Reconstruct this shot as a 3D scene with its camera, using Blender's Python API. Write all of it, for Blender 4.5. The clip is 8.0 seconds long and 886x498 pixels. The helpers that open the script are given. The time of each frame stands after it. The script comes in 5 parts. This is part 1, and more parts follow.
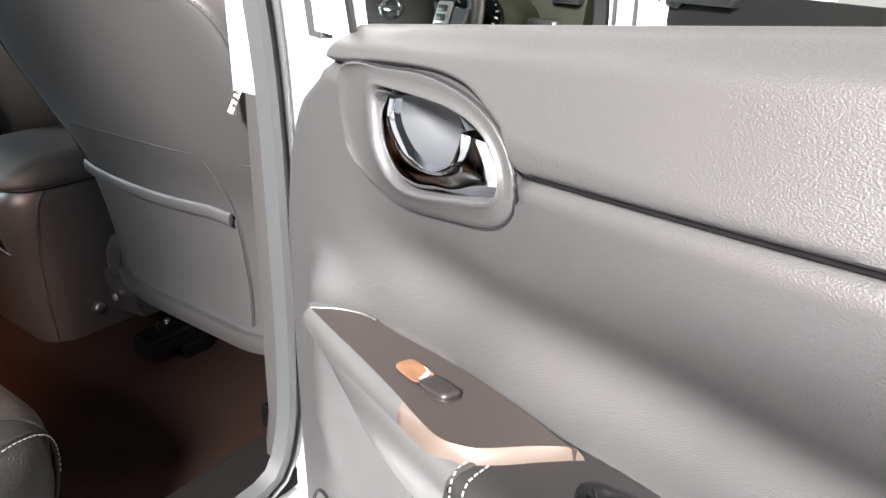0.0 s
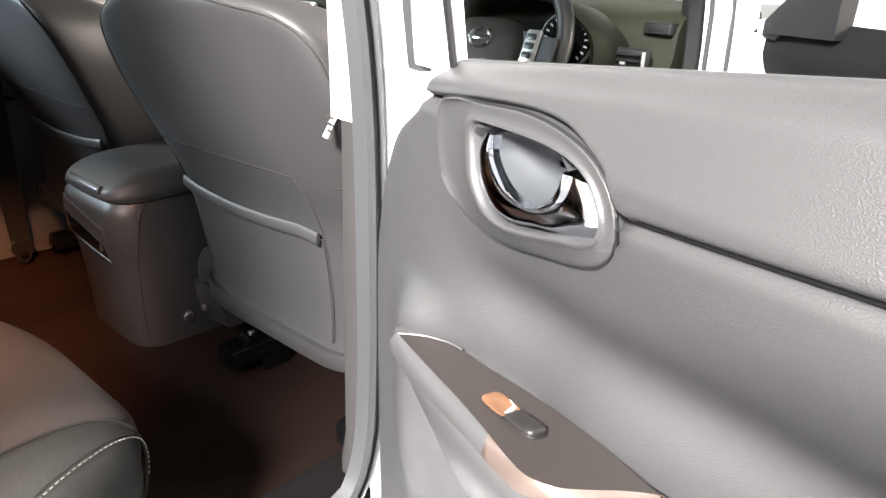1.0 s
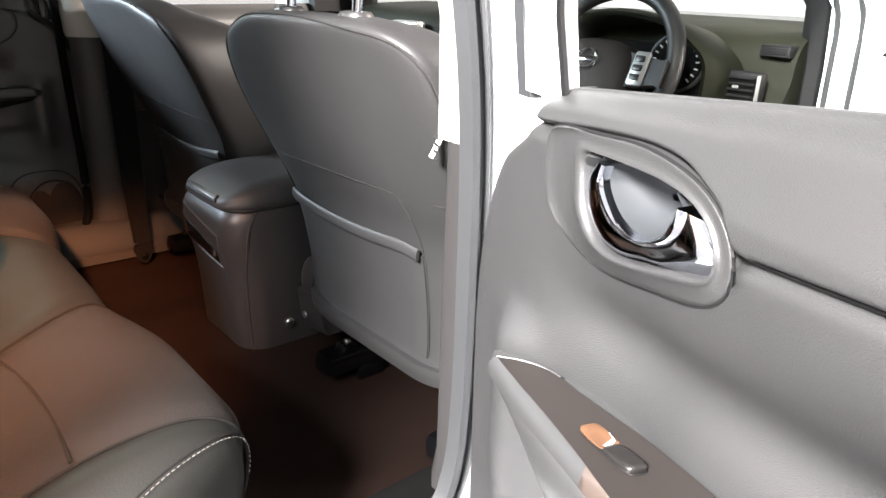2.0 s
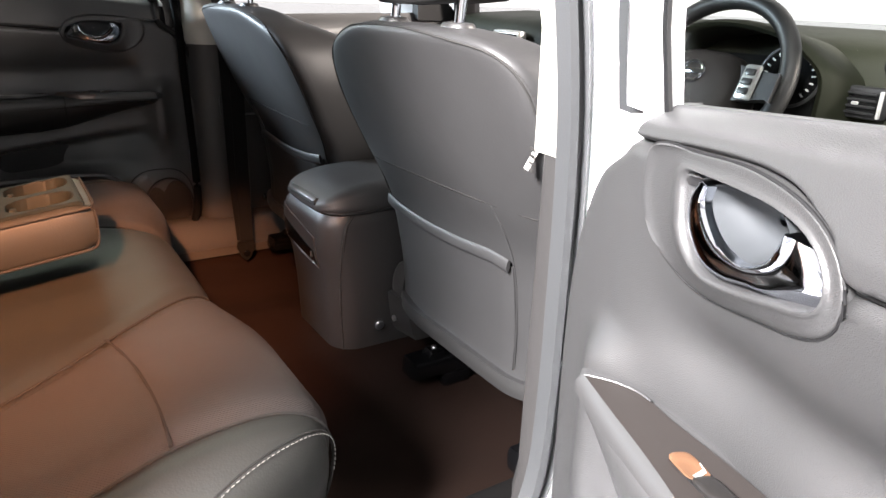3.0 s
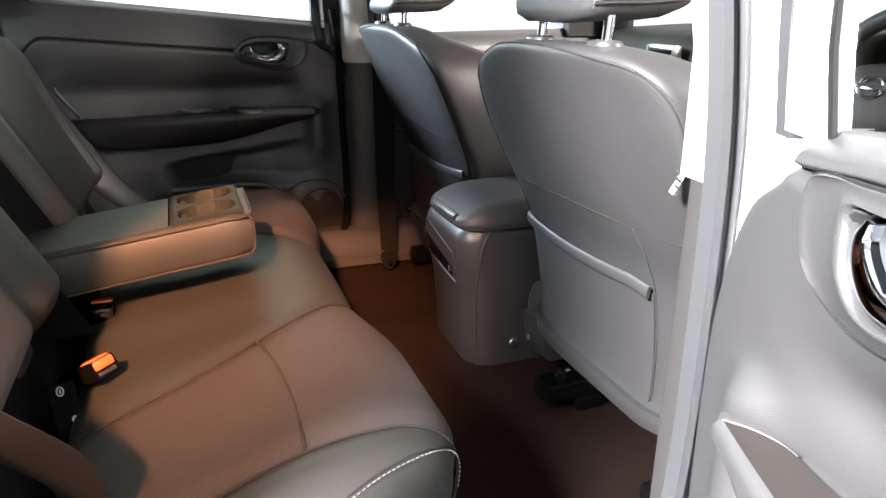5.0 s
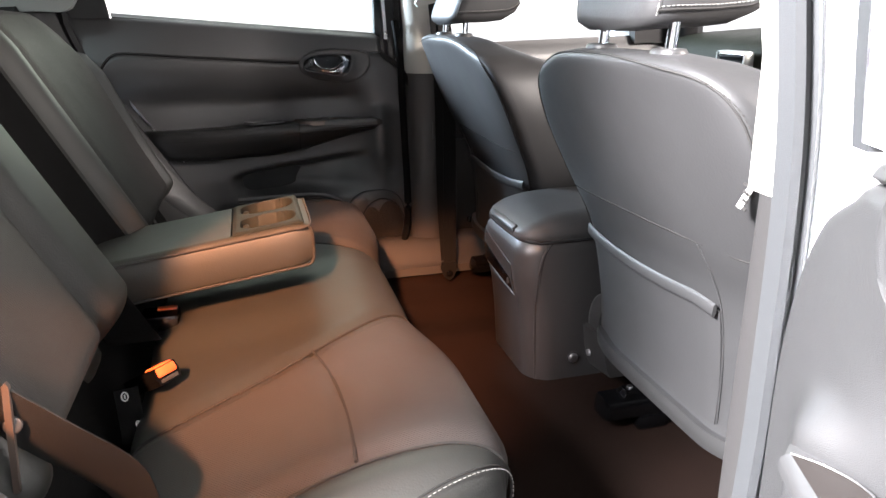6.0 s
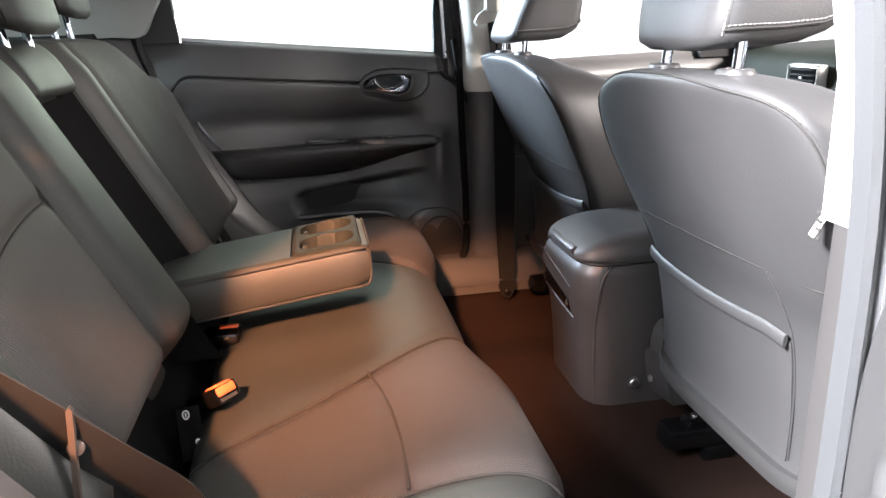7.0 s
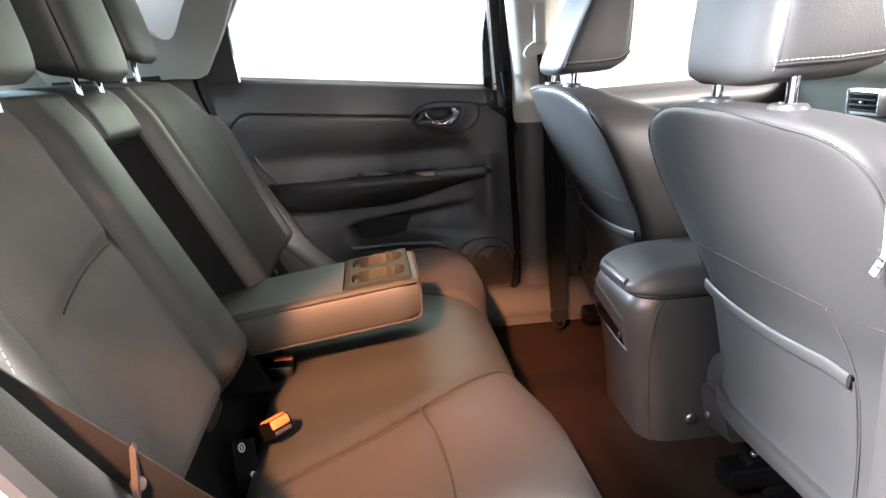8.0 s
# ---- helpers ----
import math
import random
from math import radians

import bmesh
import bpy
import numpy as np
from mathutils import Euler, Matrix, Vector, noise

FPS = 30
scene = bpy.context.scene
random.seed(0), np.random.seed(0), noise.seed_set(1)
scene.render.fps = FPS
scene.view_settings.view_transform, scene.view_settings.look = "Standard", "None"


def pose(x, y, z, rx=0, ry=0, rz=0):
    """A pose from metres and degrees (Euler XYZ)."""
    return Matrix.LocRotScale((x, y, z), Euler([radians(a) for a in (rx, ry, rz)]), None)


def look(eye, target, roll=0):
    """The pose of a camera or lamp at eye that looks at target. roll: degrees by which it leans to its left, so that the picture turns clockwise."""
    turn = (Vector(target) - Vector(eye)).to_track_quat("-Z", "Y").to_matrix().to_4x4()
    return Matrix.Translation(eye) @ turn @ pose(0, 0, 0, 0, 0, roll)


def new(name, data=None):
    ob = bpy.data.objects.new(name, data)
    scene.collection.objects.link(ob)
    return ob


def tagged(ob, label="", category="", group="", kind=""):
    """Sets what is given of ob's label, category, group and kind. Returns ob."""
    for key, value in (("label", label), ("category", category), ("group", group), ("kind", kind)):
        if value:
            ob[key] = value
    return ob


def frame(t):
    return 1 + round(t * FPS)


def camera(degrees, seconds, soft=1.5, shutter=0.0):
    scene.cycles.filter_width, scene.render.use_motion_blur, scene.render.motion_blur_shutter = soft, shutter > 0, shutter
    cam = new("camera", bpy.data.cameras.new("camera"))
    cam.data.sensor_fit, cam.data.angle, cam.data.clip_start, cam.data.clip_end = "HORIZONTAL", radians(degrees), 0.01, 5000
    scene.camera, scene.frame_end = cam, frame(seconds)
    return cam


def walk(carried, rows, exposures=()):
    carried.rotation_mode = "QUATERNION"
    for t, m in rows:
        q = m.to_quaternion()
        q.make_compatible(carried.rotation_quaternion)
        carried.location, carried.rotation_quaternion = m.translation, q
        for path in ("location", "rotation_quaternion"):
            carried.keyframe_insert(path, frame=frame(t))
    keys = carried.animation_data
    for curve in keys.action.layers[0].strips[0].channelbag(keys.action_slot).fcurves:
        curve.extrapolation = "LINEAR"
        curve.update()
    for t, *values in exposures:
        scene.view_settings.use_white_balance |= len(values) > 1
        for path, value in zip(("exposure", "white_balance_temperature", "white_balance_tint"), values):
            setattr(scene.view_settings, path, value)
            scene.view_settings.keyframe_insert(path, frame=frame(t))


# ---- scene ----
cam = camera(64.9, 8.0)
PATH = [
    (0, (-0.117, -1.212, 1.008), (1.403, -0.168, 0.233), 2.2),
    (0.5, (-0.12, -1.207, 1.012), (1.358, -0.087, 0.263), 2.4),
    (1, (-0.126, -1.203, 1.016), (1.282, 0.017, 0.289), 2.4),
    (1.5, (-0.132, -1.2, 1.021), (1.193, 0.12, 0.312), 2.2),
    (3, (-0.135, -1.199, 1.027), (0.889, 0.376, 0.341), 2.1),
    (3.5, (-0.135, -1.199, 1.03), (0.799, 0.433, 0.349), 1.8),
    (4, (-0.135, -1.198, 1.03), (0.71, 0.484, 0.355), 1.6),
    (4.5, (-0.129, -1.198, 1.032), (0.619, 0.533, 0.364), 1.2),
    (5, (-0.123, -1.196, 1.032), (0.541, 0.572, 0.373), 0.6),
    (6.5, (-0.104, -1.18, 1.037), (0.304, 0.677, 0.416), -1.2),
    (7, (-0.101, -1.175, 1.044), (0.227, 0.705, 0.447), -1.8),
    (7.5, (-0.098, -1.175, 1.051), (0.15, 0.729, 0.491), -2.5),
    (8, (-0.098, -1.179, 1.06), (0.089, 0.742, 0.538), -3.3),
]
walk(cam, [(t, look(eye, target, roll)) for t, eye, target, roll in PATH],
     exposures=((0, 0.06, 6650, 13), (1.5, 0.05, 6600, 13), (3.5, 0.3, 6450, 14), (5, 0.52, 6350, 14), (6.5, 0.86, 6250, 14), (8, 1.0, 6200, 14)))

# ---- light ----
world = bpy.data.worlds.new("showroom_light")
scene.world = world
world.use_nodes = True
world.node_tree.nodes["Background"].inputs["Color"].default_value = (1.0, 0.99, 0.97, 1)
world.node_tree.nodes["Background"].inputs["Strength"].default_value = 1.3


def area_lamp(name, eye, target, size, watts, colour):
    data = bpy.data.lights.new(name, "AREA")
    data.shape, data.size, data.energy, data.color = "DISK", size, watts, colour
    ob = new(name, data)
    ob.matrix_basis = look(eye, target)
    return tagged(ob, kind="structure")


# unseen key lamp added behind the car for the open door and near seat
area_lamp("added_key_light", (-2.75, -1.7, 3.0), (0.1, -0.9, 0.9), 0.9, 1850, (1.0, 0.985, 0.97))
# unseen warm fill, added to brighten the far seat's inner side
area_lamp("far_seat_fill_light", (2.4, -2.0, 1.9), (0.4, 0.0, 0.8), 0.7, 260, (1.0, 0.90, 0.80))
# cool fill out of view, added to lift the far seat back
area_lamp("cool_rear_fill_light", (-1.85, 2.4, 1.9), (0.3, 0.3, 0.85), 1.0, 460, (0.72, 0.88, 1.0))
# added green fill standing in for light through the left windows
area_lamp("green_side_fill_light", (0.1, 2.7, 1.9), (-0.1, 0.0, 0.65), 1.6, 22, (0.84, 1.0, 0.72))
# unseen warm spot added outside, cone kept narrow to pool on the cushion
spot = bpy.data.lights.new("added_warm_spot", "SPOT")
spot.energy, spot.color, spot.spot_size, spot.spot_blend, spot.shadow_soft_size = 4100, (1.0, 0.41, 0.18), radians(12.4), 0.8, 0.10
spot_lamp = tagged(new("added_warm_spot", spot), kind="structure")
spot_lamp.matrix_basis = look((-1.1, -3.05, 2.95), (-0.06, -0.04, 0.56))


# ---- materials ----
def material(name, base, rough=0.5, metal=0.0, grain=0.0, grain_size=900.0, blotch=0.12, stretch=(1, 1, 1), coat=0.0, tint=None, kind="noise", spec=0.5):
    m = bpy.data.materials.new(name)
    m.use_nodes = True
    nt = m.node_tree
    n, k = nt.nodes, nt.links
    b = n["Principled BSDF"]
    b.inputs["Roughness"].default_value, b.inputs["Metallic"].default_value = rough, metal
    b.inputs["Coat Weight"].default_value, b.inputs["Specular IOR Level"].default_value = coat, spec
    co = n.new("ShaderNodeTexCoord")
    mp = n.new("ShaderNodeMapping")
    mp.inputs["Scale"].default_value = stretch
    k.new(co.outputs["Object"], mp.inputs["Vector"])
    big = n.new("ShaderNodeTexNoise")
    big.inputs["Scale"].default_value, big.inputs["Detail"].default_value = 9.0, 4.0
    k.new(mp.outputs[0], big.inputs["Vector"])
    mix = n.new("ShaderNodeMix")
    mix.data_type = "RGBA"
    other = tint or tuple(c * (1 - blotch) for c in base)
    mix.inputs[6].default_value, mix.inputs[7].default_value = (*base, 1), (*other, 1)
    k.new(big.outputs["Fac"], mix.inputs[0])
    k.new(mix.outputs[2], b.inputs["Base Color"])
    rr = n.new("ShaderNodeMapRange")
    rr.inputs["To Min"].default_value, rr.inputs["To Max"].default_value = rough * 0.85, min(1.0, rough * 1.18)
    k.new(big.outputs["Fac"], rr.inputs["Value"])
    k.new(rr.outputs[0], b.inputs["Roughness"])
    if grain:
        if kind == "twill":
            # two crossing sets of ribs, a few millimetres apart
            t1 = n.new("ShaderNodeTexWave")
            t1.wave_type, t1.bands_direction = "BANDS", "DIAGONAL"
            t2 = n.new("ShaderNodeTexWave")
            t2.wave_type, t2.bands_direction = "BANDS", "Y"
            for t in (t1, t2):
                t.inputs["Scale"].default_value, t.inputs["Distortion"].default_value = grain_size, 0.6
            k.new(mp.outputs[0], t2.inputs["Vector"])
        elif kind == "weave":
            t1 = n.new("ShaderNodeTexWave")
            t1.wave_type, t1.bands_direction = "BANDS", "DIAGONAL"
            t1.inputs["Scale"].default_value, t1.inputs["Distortion"].default_value = grain_size, 1.2
            t1.inputs["Detail Scale"].default_value = 4.0
        elif kind == "leather":
            t1 = n.new("ShaderNodeTexVoronoi")
            t1.feature = "SMOOTH_F1"
            t1.inputs["Scale"].default_value = grain_size
        else:
            t1 = n.new("ShaderNodeTexNoise")
            t1.inputs["Scale"].default_value, t1.inputs["Detail"].default_value = grain_size, 2.0
        k.new(mp.outputs[0], t1.inputs["Vector"])
        bump = n.new("ShaderNodeBump")
        bump.inputs["Strength"].default_value, bump.inputs["Distance"].default_value = grain, 0.0006
        if kind == "twill":
            both = n.new("ShaderNodeMath")
            both.operation = "MULTIPLY"
            k.new(t1.outputs["Fac"], both.inputs[0])
            k.new(t2.outputs["Fac"], both.inputs[1])
            k.new(both.outputs[0], bump.inputs["Height"])
        else:
            k.new(t1.outputs["Distance"] if kind == "leather" else t1.outputs["Fac"], bump.inputs["Height"])
        k.new(bump.outputs[0], b.inputs["Normal"])
        if kind == "weave":
            shade = n.new("ShaderNodeMix")
            shade.data_type = "RGBA"
            shade.blend_type = "MULTIPLY"
            shade.inputs[0].default_value = 0.15
            k.new(mix.outputs[2], shade.inputs[6])
            k.new(t1.outputs["Color"], shade.inputs[7])
            k.new(shade.outputs[2], b.inputs["Base Color"])
    return m


def glass_material(name, colour, gloss):
    m = bpy.data.materials.new(name)
    m.use_nodes = True
    nt = m.node_tree
    n, k = nt.nodes, nt.links
    n.remove(n["Principled BSDF"])
    clear = n.new("ShaderNodeBsdfTransparent")
    clear.inputs["Color"].default_value = (*colour, 1)
    shine = n.new("ShaderNodeBsdfGlossy")
    shine.inputs["Roughness"].default_value = 0.02
    mix = n.new("ShaderNodeMixShader")
    mix.inputs[0].default_value = gloss
    k.new(clear.outputs[0], mix.inputs[1])
    k.new(shine.outputs[0], mix.inputs[2])
    k.new(mix.outputs[0], n["Material Output"].inputs["Surface"])
    return m


LEATHER = material("black_leather", (0.029, 0.0285, 0.0288), 0.5, grain=0.22, grain_size=420, kind="leather", blotch=0.25, spec=0.36)
LEATHER_SOFT = material("rear_seat_leather", (0.018, 0.0184, 0.016), 0.54, grain=0.25, grain_size=420, kind="leather", blotch=0.25)
FABRIC = material("woven_seat_fabric", (0.023, 0.0198, 0.018), 0.7, grain=0.5, grain_size=150, kind="twill", blotch=0.2, spec=0.4)
SEAM = material("seam_thread", (0.02, 0.019, 0.018), 0.85, grain=0.3, grain_size=1500, spec=0.15)
PIPING = material("grey_piping", (0.022, 0.021, 0.02), 0.75, grain=0.3, grain_size=1200, spec=0.25)
SOFT_THREAD = material("brown_stitch_thread", (0.035, 0.031, 0.028), 0.85, grain=0.3, grain_size=2000, spec=0.15)
THREAD = material("pale_stitch_thread", (0.26, 0.25, 0.235), 0.7, grain=0.3, grain_size=2000)
DOOR_SKIN = material("soft_door_skin", (0.032, 0.032, 0.0325), 0.46, grain=0.38, grain_size=1250, kind="leather", stretch=(1, 1, 1.4), blotch=0.25, spec=0.55)
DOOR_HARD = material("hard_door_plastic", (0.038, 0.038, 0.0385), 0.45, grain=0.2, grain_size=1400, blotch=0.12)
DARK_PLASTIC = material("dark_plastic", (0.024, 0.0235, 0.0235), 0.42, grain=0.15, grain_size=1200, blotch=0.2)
BLACK_GLOSS = material("gloss_black_plastic", (0.0025, 0.0025, 0.0028), 0.16, blotch=0.2, spec=0.35)
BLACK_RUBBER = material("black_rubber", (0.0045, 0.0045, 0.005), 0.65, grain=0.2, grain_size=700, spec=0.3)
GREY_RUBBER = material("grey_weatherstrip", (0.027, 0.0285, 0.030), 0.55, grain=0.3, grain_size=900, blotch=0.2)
BROWN_PLATE = material("brown_grey_switch_plate", (0.019, 0.0158, 0.0145), 0.42, grain=0.12, grain_size=1800, blotch=0.1)
CUP = material("smooth_grey_cup", (0.032, 0.035, 0.038), 0.72, blotch=0.08, spec=0.2)
# blue-grey tint imitates a dark blue reflection in the door handle
CHROME = material("chrome", (0.66, 0.69, 0.75), 0.06, metal=1.0, blotch=0.05)
STEEL = material("brushed_steel", (0.55, 0.55, 0.56), 0.28, metal=1.0, blotch=0.1)
PALE_GREY = material("pale_grey_pillar_plastic", (0.26, 0.265, 0.252), 0.6, grain=0.15, grain_size=1200, blotch=0.06)
PILLAR_DARK = material("black_pillar_plastic", (0.031, 0.0295, 0.0292), 0.5, grain=0.15, grain_size=1200, blotch=0.2, spec=0.35)
BEIGE = material("pale_pillar_plastic", (0.36, 0.35, 0.31), 0.6, grain=0.15, grain_size=1200, blotch=0.06)
HEADLINER = material("pale_headliner_cloth", (0.6, 0.57, 0.52), 0.9, grain=0.3, grain_size=800, blotch=0.06)
PAINT = material("white_body_paint", (0.8, 0.81, 0.82), 0.25, coat=0.5, blotch=0.03)
CARPET = material("dark_carpet", (0.0085, 0.0043, 0.003), 0.8, grain=0.8, grain_size=500, blotch=0.35, spec=0.08)
DASH = material("olive_grey_dash_plastic", (0.0085, 0.0095, 0.0045), 0.65, grain=0.3, grain_size=900, blotch=0.15, spec=0.18)
SILVER = material("silver_trim_plastic", (0.5, 0.5, 0.48), 0.3, metal=0.6, blotch=0.08)
RED_PLASTIC = material("orange_red_release_button", (0.75, 0.11, 0.03), 0.35, blotch=0.1)
BELT = material("dark_belt_webbing", (0.0042, 0.004, 0.004), 0.7, grain=0.35, grain_size=620, kind="weave", blotch=0.1, spec=0.12)
BELT_GREY = material("grey_belt_webbing", (0.010, 0.0104, 0.0107), 0.6, grain=0.4, grain_size=620, kind="weave", blotch=0.1, spec=0.25)
CONSOLE = material("black_console_plastic", (0.022, 0.0215, 0.0218), 0.40, grain=0.15, grain_size=1200, blotch=0.2)
SHADED_SILL = material("shade_black_scuff", (0.003, 0.0027, 0.0026), 0.85, grain=0.15, grain_size=1200, blotch=0.2, spec=0.06)
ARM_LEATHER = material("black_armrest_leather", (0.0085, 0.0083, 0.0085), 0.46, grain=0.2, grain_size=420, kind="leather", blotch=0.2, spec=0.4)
BLACK_TRIM = material("matt_black_trim", (0.0035, 0.0038, 0.0038), 0.8, grain=0.2, grain_size=900, blotch=0.2, spec=0.15)
# dull black for seals and linings, also the shade in the seat crevice
DULL_BLACK = material("dull_black", (0.004, 0.004, 0.004), 1.0, grain=0.5, grain_size=900, spec=0.05)
WHITE_PRINT = material("white_print", (0.5, 0.5, 0.48), 0.6, blotch=0.05)
FLOOR_TILE = material("dark_showroom_tile", (0.085, 0.085, 0.092), 0.2, grain=0.05, grain_size=60, blotch=0.2)
BRIGHT_EDGE = material("bright_satin_edge", (0.11, 0.085, 0.072), 0.34, metal=0.5, blotch=0.06)
WARM_LIT_PLASTIC = material("warm_lit_plastic", (0.095, 0.048, 0.026), 0.4, grain=0.1, grain_size=900)
ROCKER = material("dark_rocker_plastic", (0.012, 0.011, 0.0105), 0.3, blotch=0.1)
HUB = material("dark_airbag_plastic", (0.010, 0.0085, 0.0078), 0.6, grain=0.15, grain_size=1200, blotch=0.2, spec=0.12)
SIDE_TRIM = material("black_side_trim", (0.0085, 0.0083, 0.0083), 0.5, grain=0.15, grain_size=1200, blotch=0.2, spec=0.35)
WALL = material("grey_wall_paint", (0.42, 0.41, 0.40), 0.8, grain=0.1, grain_size=120, blotch=0.15)
# rear glass darkened to keep light off the rear head restraints
DIMMED_GLASS = glass_material("dimmed_rear_glass", (0.17, 0.19, 0.19), 0.03)
GLASS = glass_material("clear_window_glass", (0.96, 0.98, 0.97), 0.015)


# ---- mesh helpers ----
def spline(rows, x):
    """Smooth values through rows of (key, value, ...) at key x."""
    rows = np.array(rows, float)
    keys = rows[:, 0]
    i = int(np.clip(np.searchsorted(keys, x) - 1, 0, len(keys) - 2))
    t = float(np.clip((x - keys[i]) / (keys[i + 1] - keys[i]), 0, 1))

    def slope(j):
        a, b = max(j - 1, 0), min(j + 1, len(keys) - 1)
        return (rows[b, 1:] - rows[a, 1:]) / (keys[b] - keys[a])
    h = keys[i + 1] - keys[i]
    t2, t3 = t * t, t * t * t
    v = (2 * t3 - 3 * t2 + 1) * rows[i, 1:] + (t3 - 2 * t2 + t) * h * slope(i) + (3 * t2 - 2 * t3) * rows[i + 1, 1:] + (t3 - t2) * h * slope(i + 1)
    return v if len(v) > 1 else float(v[0])


def smooth(a, b, x):
    t = min(1.0, max(0.0, (x - a) / (b - a)))
    return t * t * (3 - 2 * t)


def mesh(name, verts, faces, mat, angle=40):
    me = bpy.data.meshes.new(name)
    me.from_pydata([tuple(v) for v in verts], [], faces)
    bm = bmesh.new()
    bm.from_mesh(me)
    bmesh.ops.recalc_face_normals(bm, faces=bm.faces)
    bm.to_mesh(me)
    bm.free()
    me.shade_smooth()
    me.set_sharp_from_angle(angle=radians(angle))
    me.materials.append(mat)
    return me


def thing(name, base, label, category, group="", kind=""):
    ob = new(name)
    ob.location = base
    ob.empty_display_size = 0.05
    return tagged(ob, label, category, group, kind)


def part(name, geo, mat, parent, label="", angle=40):
    """One mesh object under a thing or a part; geo is (verts, faces) in the world."""
    ob = new(name, mesh(name, *geo, mat, angle))
    if parent is not None:
        ob.parent = parent
        if parent.type == "EMPTY":
            ob.matrix_parent_inverse = Matrix.Translation(parent.location).inverted()
    return tagged(ob, label)


def setting(name, geo, mat, label="", category="", angle=40):
    ob = new(name, mesh(name, *geo, mat, angle))
    return tagged(ob, label, category, kind="structure")


def join(*geos):
    verts, faces = [], []
    for v, f in geos:
        o = len(verts)
        verts += list(v)
        faces += [tuple(i + o for i in q) for q in f]
    return verts, faces


def grid(f, nu, nv):
    verts = [f(i / nu, j / nv) for i in range(nu + 1) for j in range(nv + 1)]
    w = nv + 1
    return verts, [(i * w + j, (i + 1) * w + j, (i + 1) * w + j + 1, i * w + j + 1) for i in range(nu) for j in range(nv)]


def slab(f, g, nu, nv):
    """A closed sheet between the surfaces f and g."""
    a, fa = grid(f, nu, nv)
    b, fb = grid(g, nu, nv)
    o, w = len(a), nv + 1
    rim = [i * w for i in range(nu + 1)] + [nu * w + j for j in range(1, nv + 1)] + [i * w + nv for i in range(nu - 1, -1, -1)] + [j for j in range(nv - 1, 0, -1)]
    sides = [(rim[i], rim[(i + 1) % len(rim)], rim[(i + 1) % len(rim)] + o, rim[i] + o) for i in range(len(rim))]
    return a + b, fa + [tuple(reversed([i + o for i in q])) for q in fb] + sides


def loft(rings, caps=True, closed=True):
    n = len(rings[0])
    verts = [p for r in rings for p in r]
    m = n if closed else n - 1
    faces = [(i * n + j, i * n + (j + 1) % n, (i + 1) * n + (j + 1) % n, (i + 1) * n + j) for i in range(len(rings) - 1) for j in range(m)]
    if caps:
        faces += [tuple(range(n)), tuple(range((len(rings) - 1) * n, len(rings) * n))]
    return verts, faces


def sweep(path, section, closed=False, up=(0, 0, 1)):
    """A section of (side, up) points carried along a path."""
    path = [Vector(p) for p in path]
    rings = []
    for i, p in enumerate(path):
        a = path[i - 1] if (i or closed) else p
        b = path[(i + 1) % len(path)] if (i < len(path) - 1 or closed) else p
        d = (b - a).normalized()
        side = d.cross(Vector(up))
        side = side.normalized() if side.length > 1e-4 else Vector((1, 0, 0))
        top = side.cross(d)
        rings.append([p + side * s + top * t for s, t in section])
    if closed:
        rings.append(rings[0])
    return loft(rings, caps=not closed)


def circle(r, n=8):
    return [(r * math.cos(2 * math.pi * i / n), r * math.sin(2 * math.pi * i / n)) for i in range(n)]


def tube(path, r, n=8, closed=False, up=(0, 0, 1)):
    return sweep(path, circle(r, n), closed, up)


def curve(points, n=24, closed=False):
    """Points along a smooth line through the given ones."""
    pts = [Vector(p) for p in points]
    if closed:
        pts = pts + [pts[0]]
    keys = [0.0]
    for a, b in zip(pts, pts[1:]):
        keys.append(keys[-1] + max((b - a).length, 1e-5))
    rows = [(k, *p) for k, p in zip(keys, pts)]
    if closed:
        rows = [(keys[-2] - keys[-1], *pts[-2])] + rows + [(keys[-1] + keys[1], *pts[1])]
    m = n if closed else n + 1
    return [Vector(spline(rows, keys[-1] * i / n)) for i in range(m)]


def box(x0, x1, y0, y1, z0, z1, r=0.004, seg=2):
    bm = bmesh.new()
    bmesh.ops.create_cube(bm, size=1.0)
    for v in bm.verts:
        v.co = Vector(((x0 + x1) / 2 + v.co.x * (x1 - x0), (y0 + y1) / 2 + v.co.y * (y1 - y0), (z0 + z1) / 2 + v.co.z * (z1 - z0)))
    if r:
        bmesh.ops.bevel(bm, geom=bm.edges[:], offset=r, segments=seg, affect="EDGES", profile=0.5)
    bm.verts.index_update()
    out = [v.co.copy() for v in bm.verts], [tuple(v.index for v in f.verts) for f in bm.faces]
    bm.free()
    return out


def moved(geo, m):
    return [m @ Vector(v) for v in geo[0]], geo[1]


def dashes(path, length, gap, r, lift=(0, 0, 0)):
    """Stitches along a path."""
    path = [Vector(p) for p in path]
    out, want, run = [], 0.0, 0.0
    for a, b in zip(path, path[1:]):
        seg = (b - a).length
        while want < run + seg:
            p = a.lerp(b, (want - run) / seg)
            d = (b - a).normalized()
            out.append(tube([p + Vector(lift) - d * length / 2, p + Vector(lift) + d * length / 2], r, 5, up=(0.3, 0.5, 0.81)))
            want += length + gap
        run += seg
    return join(*out)


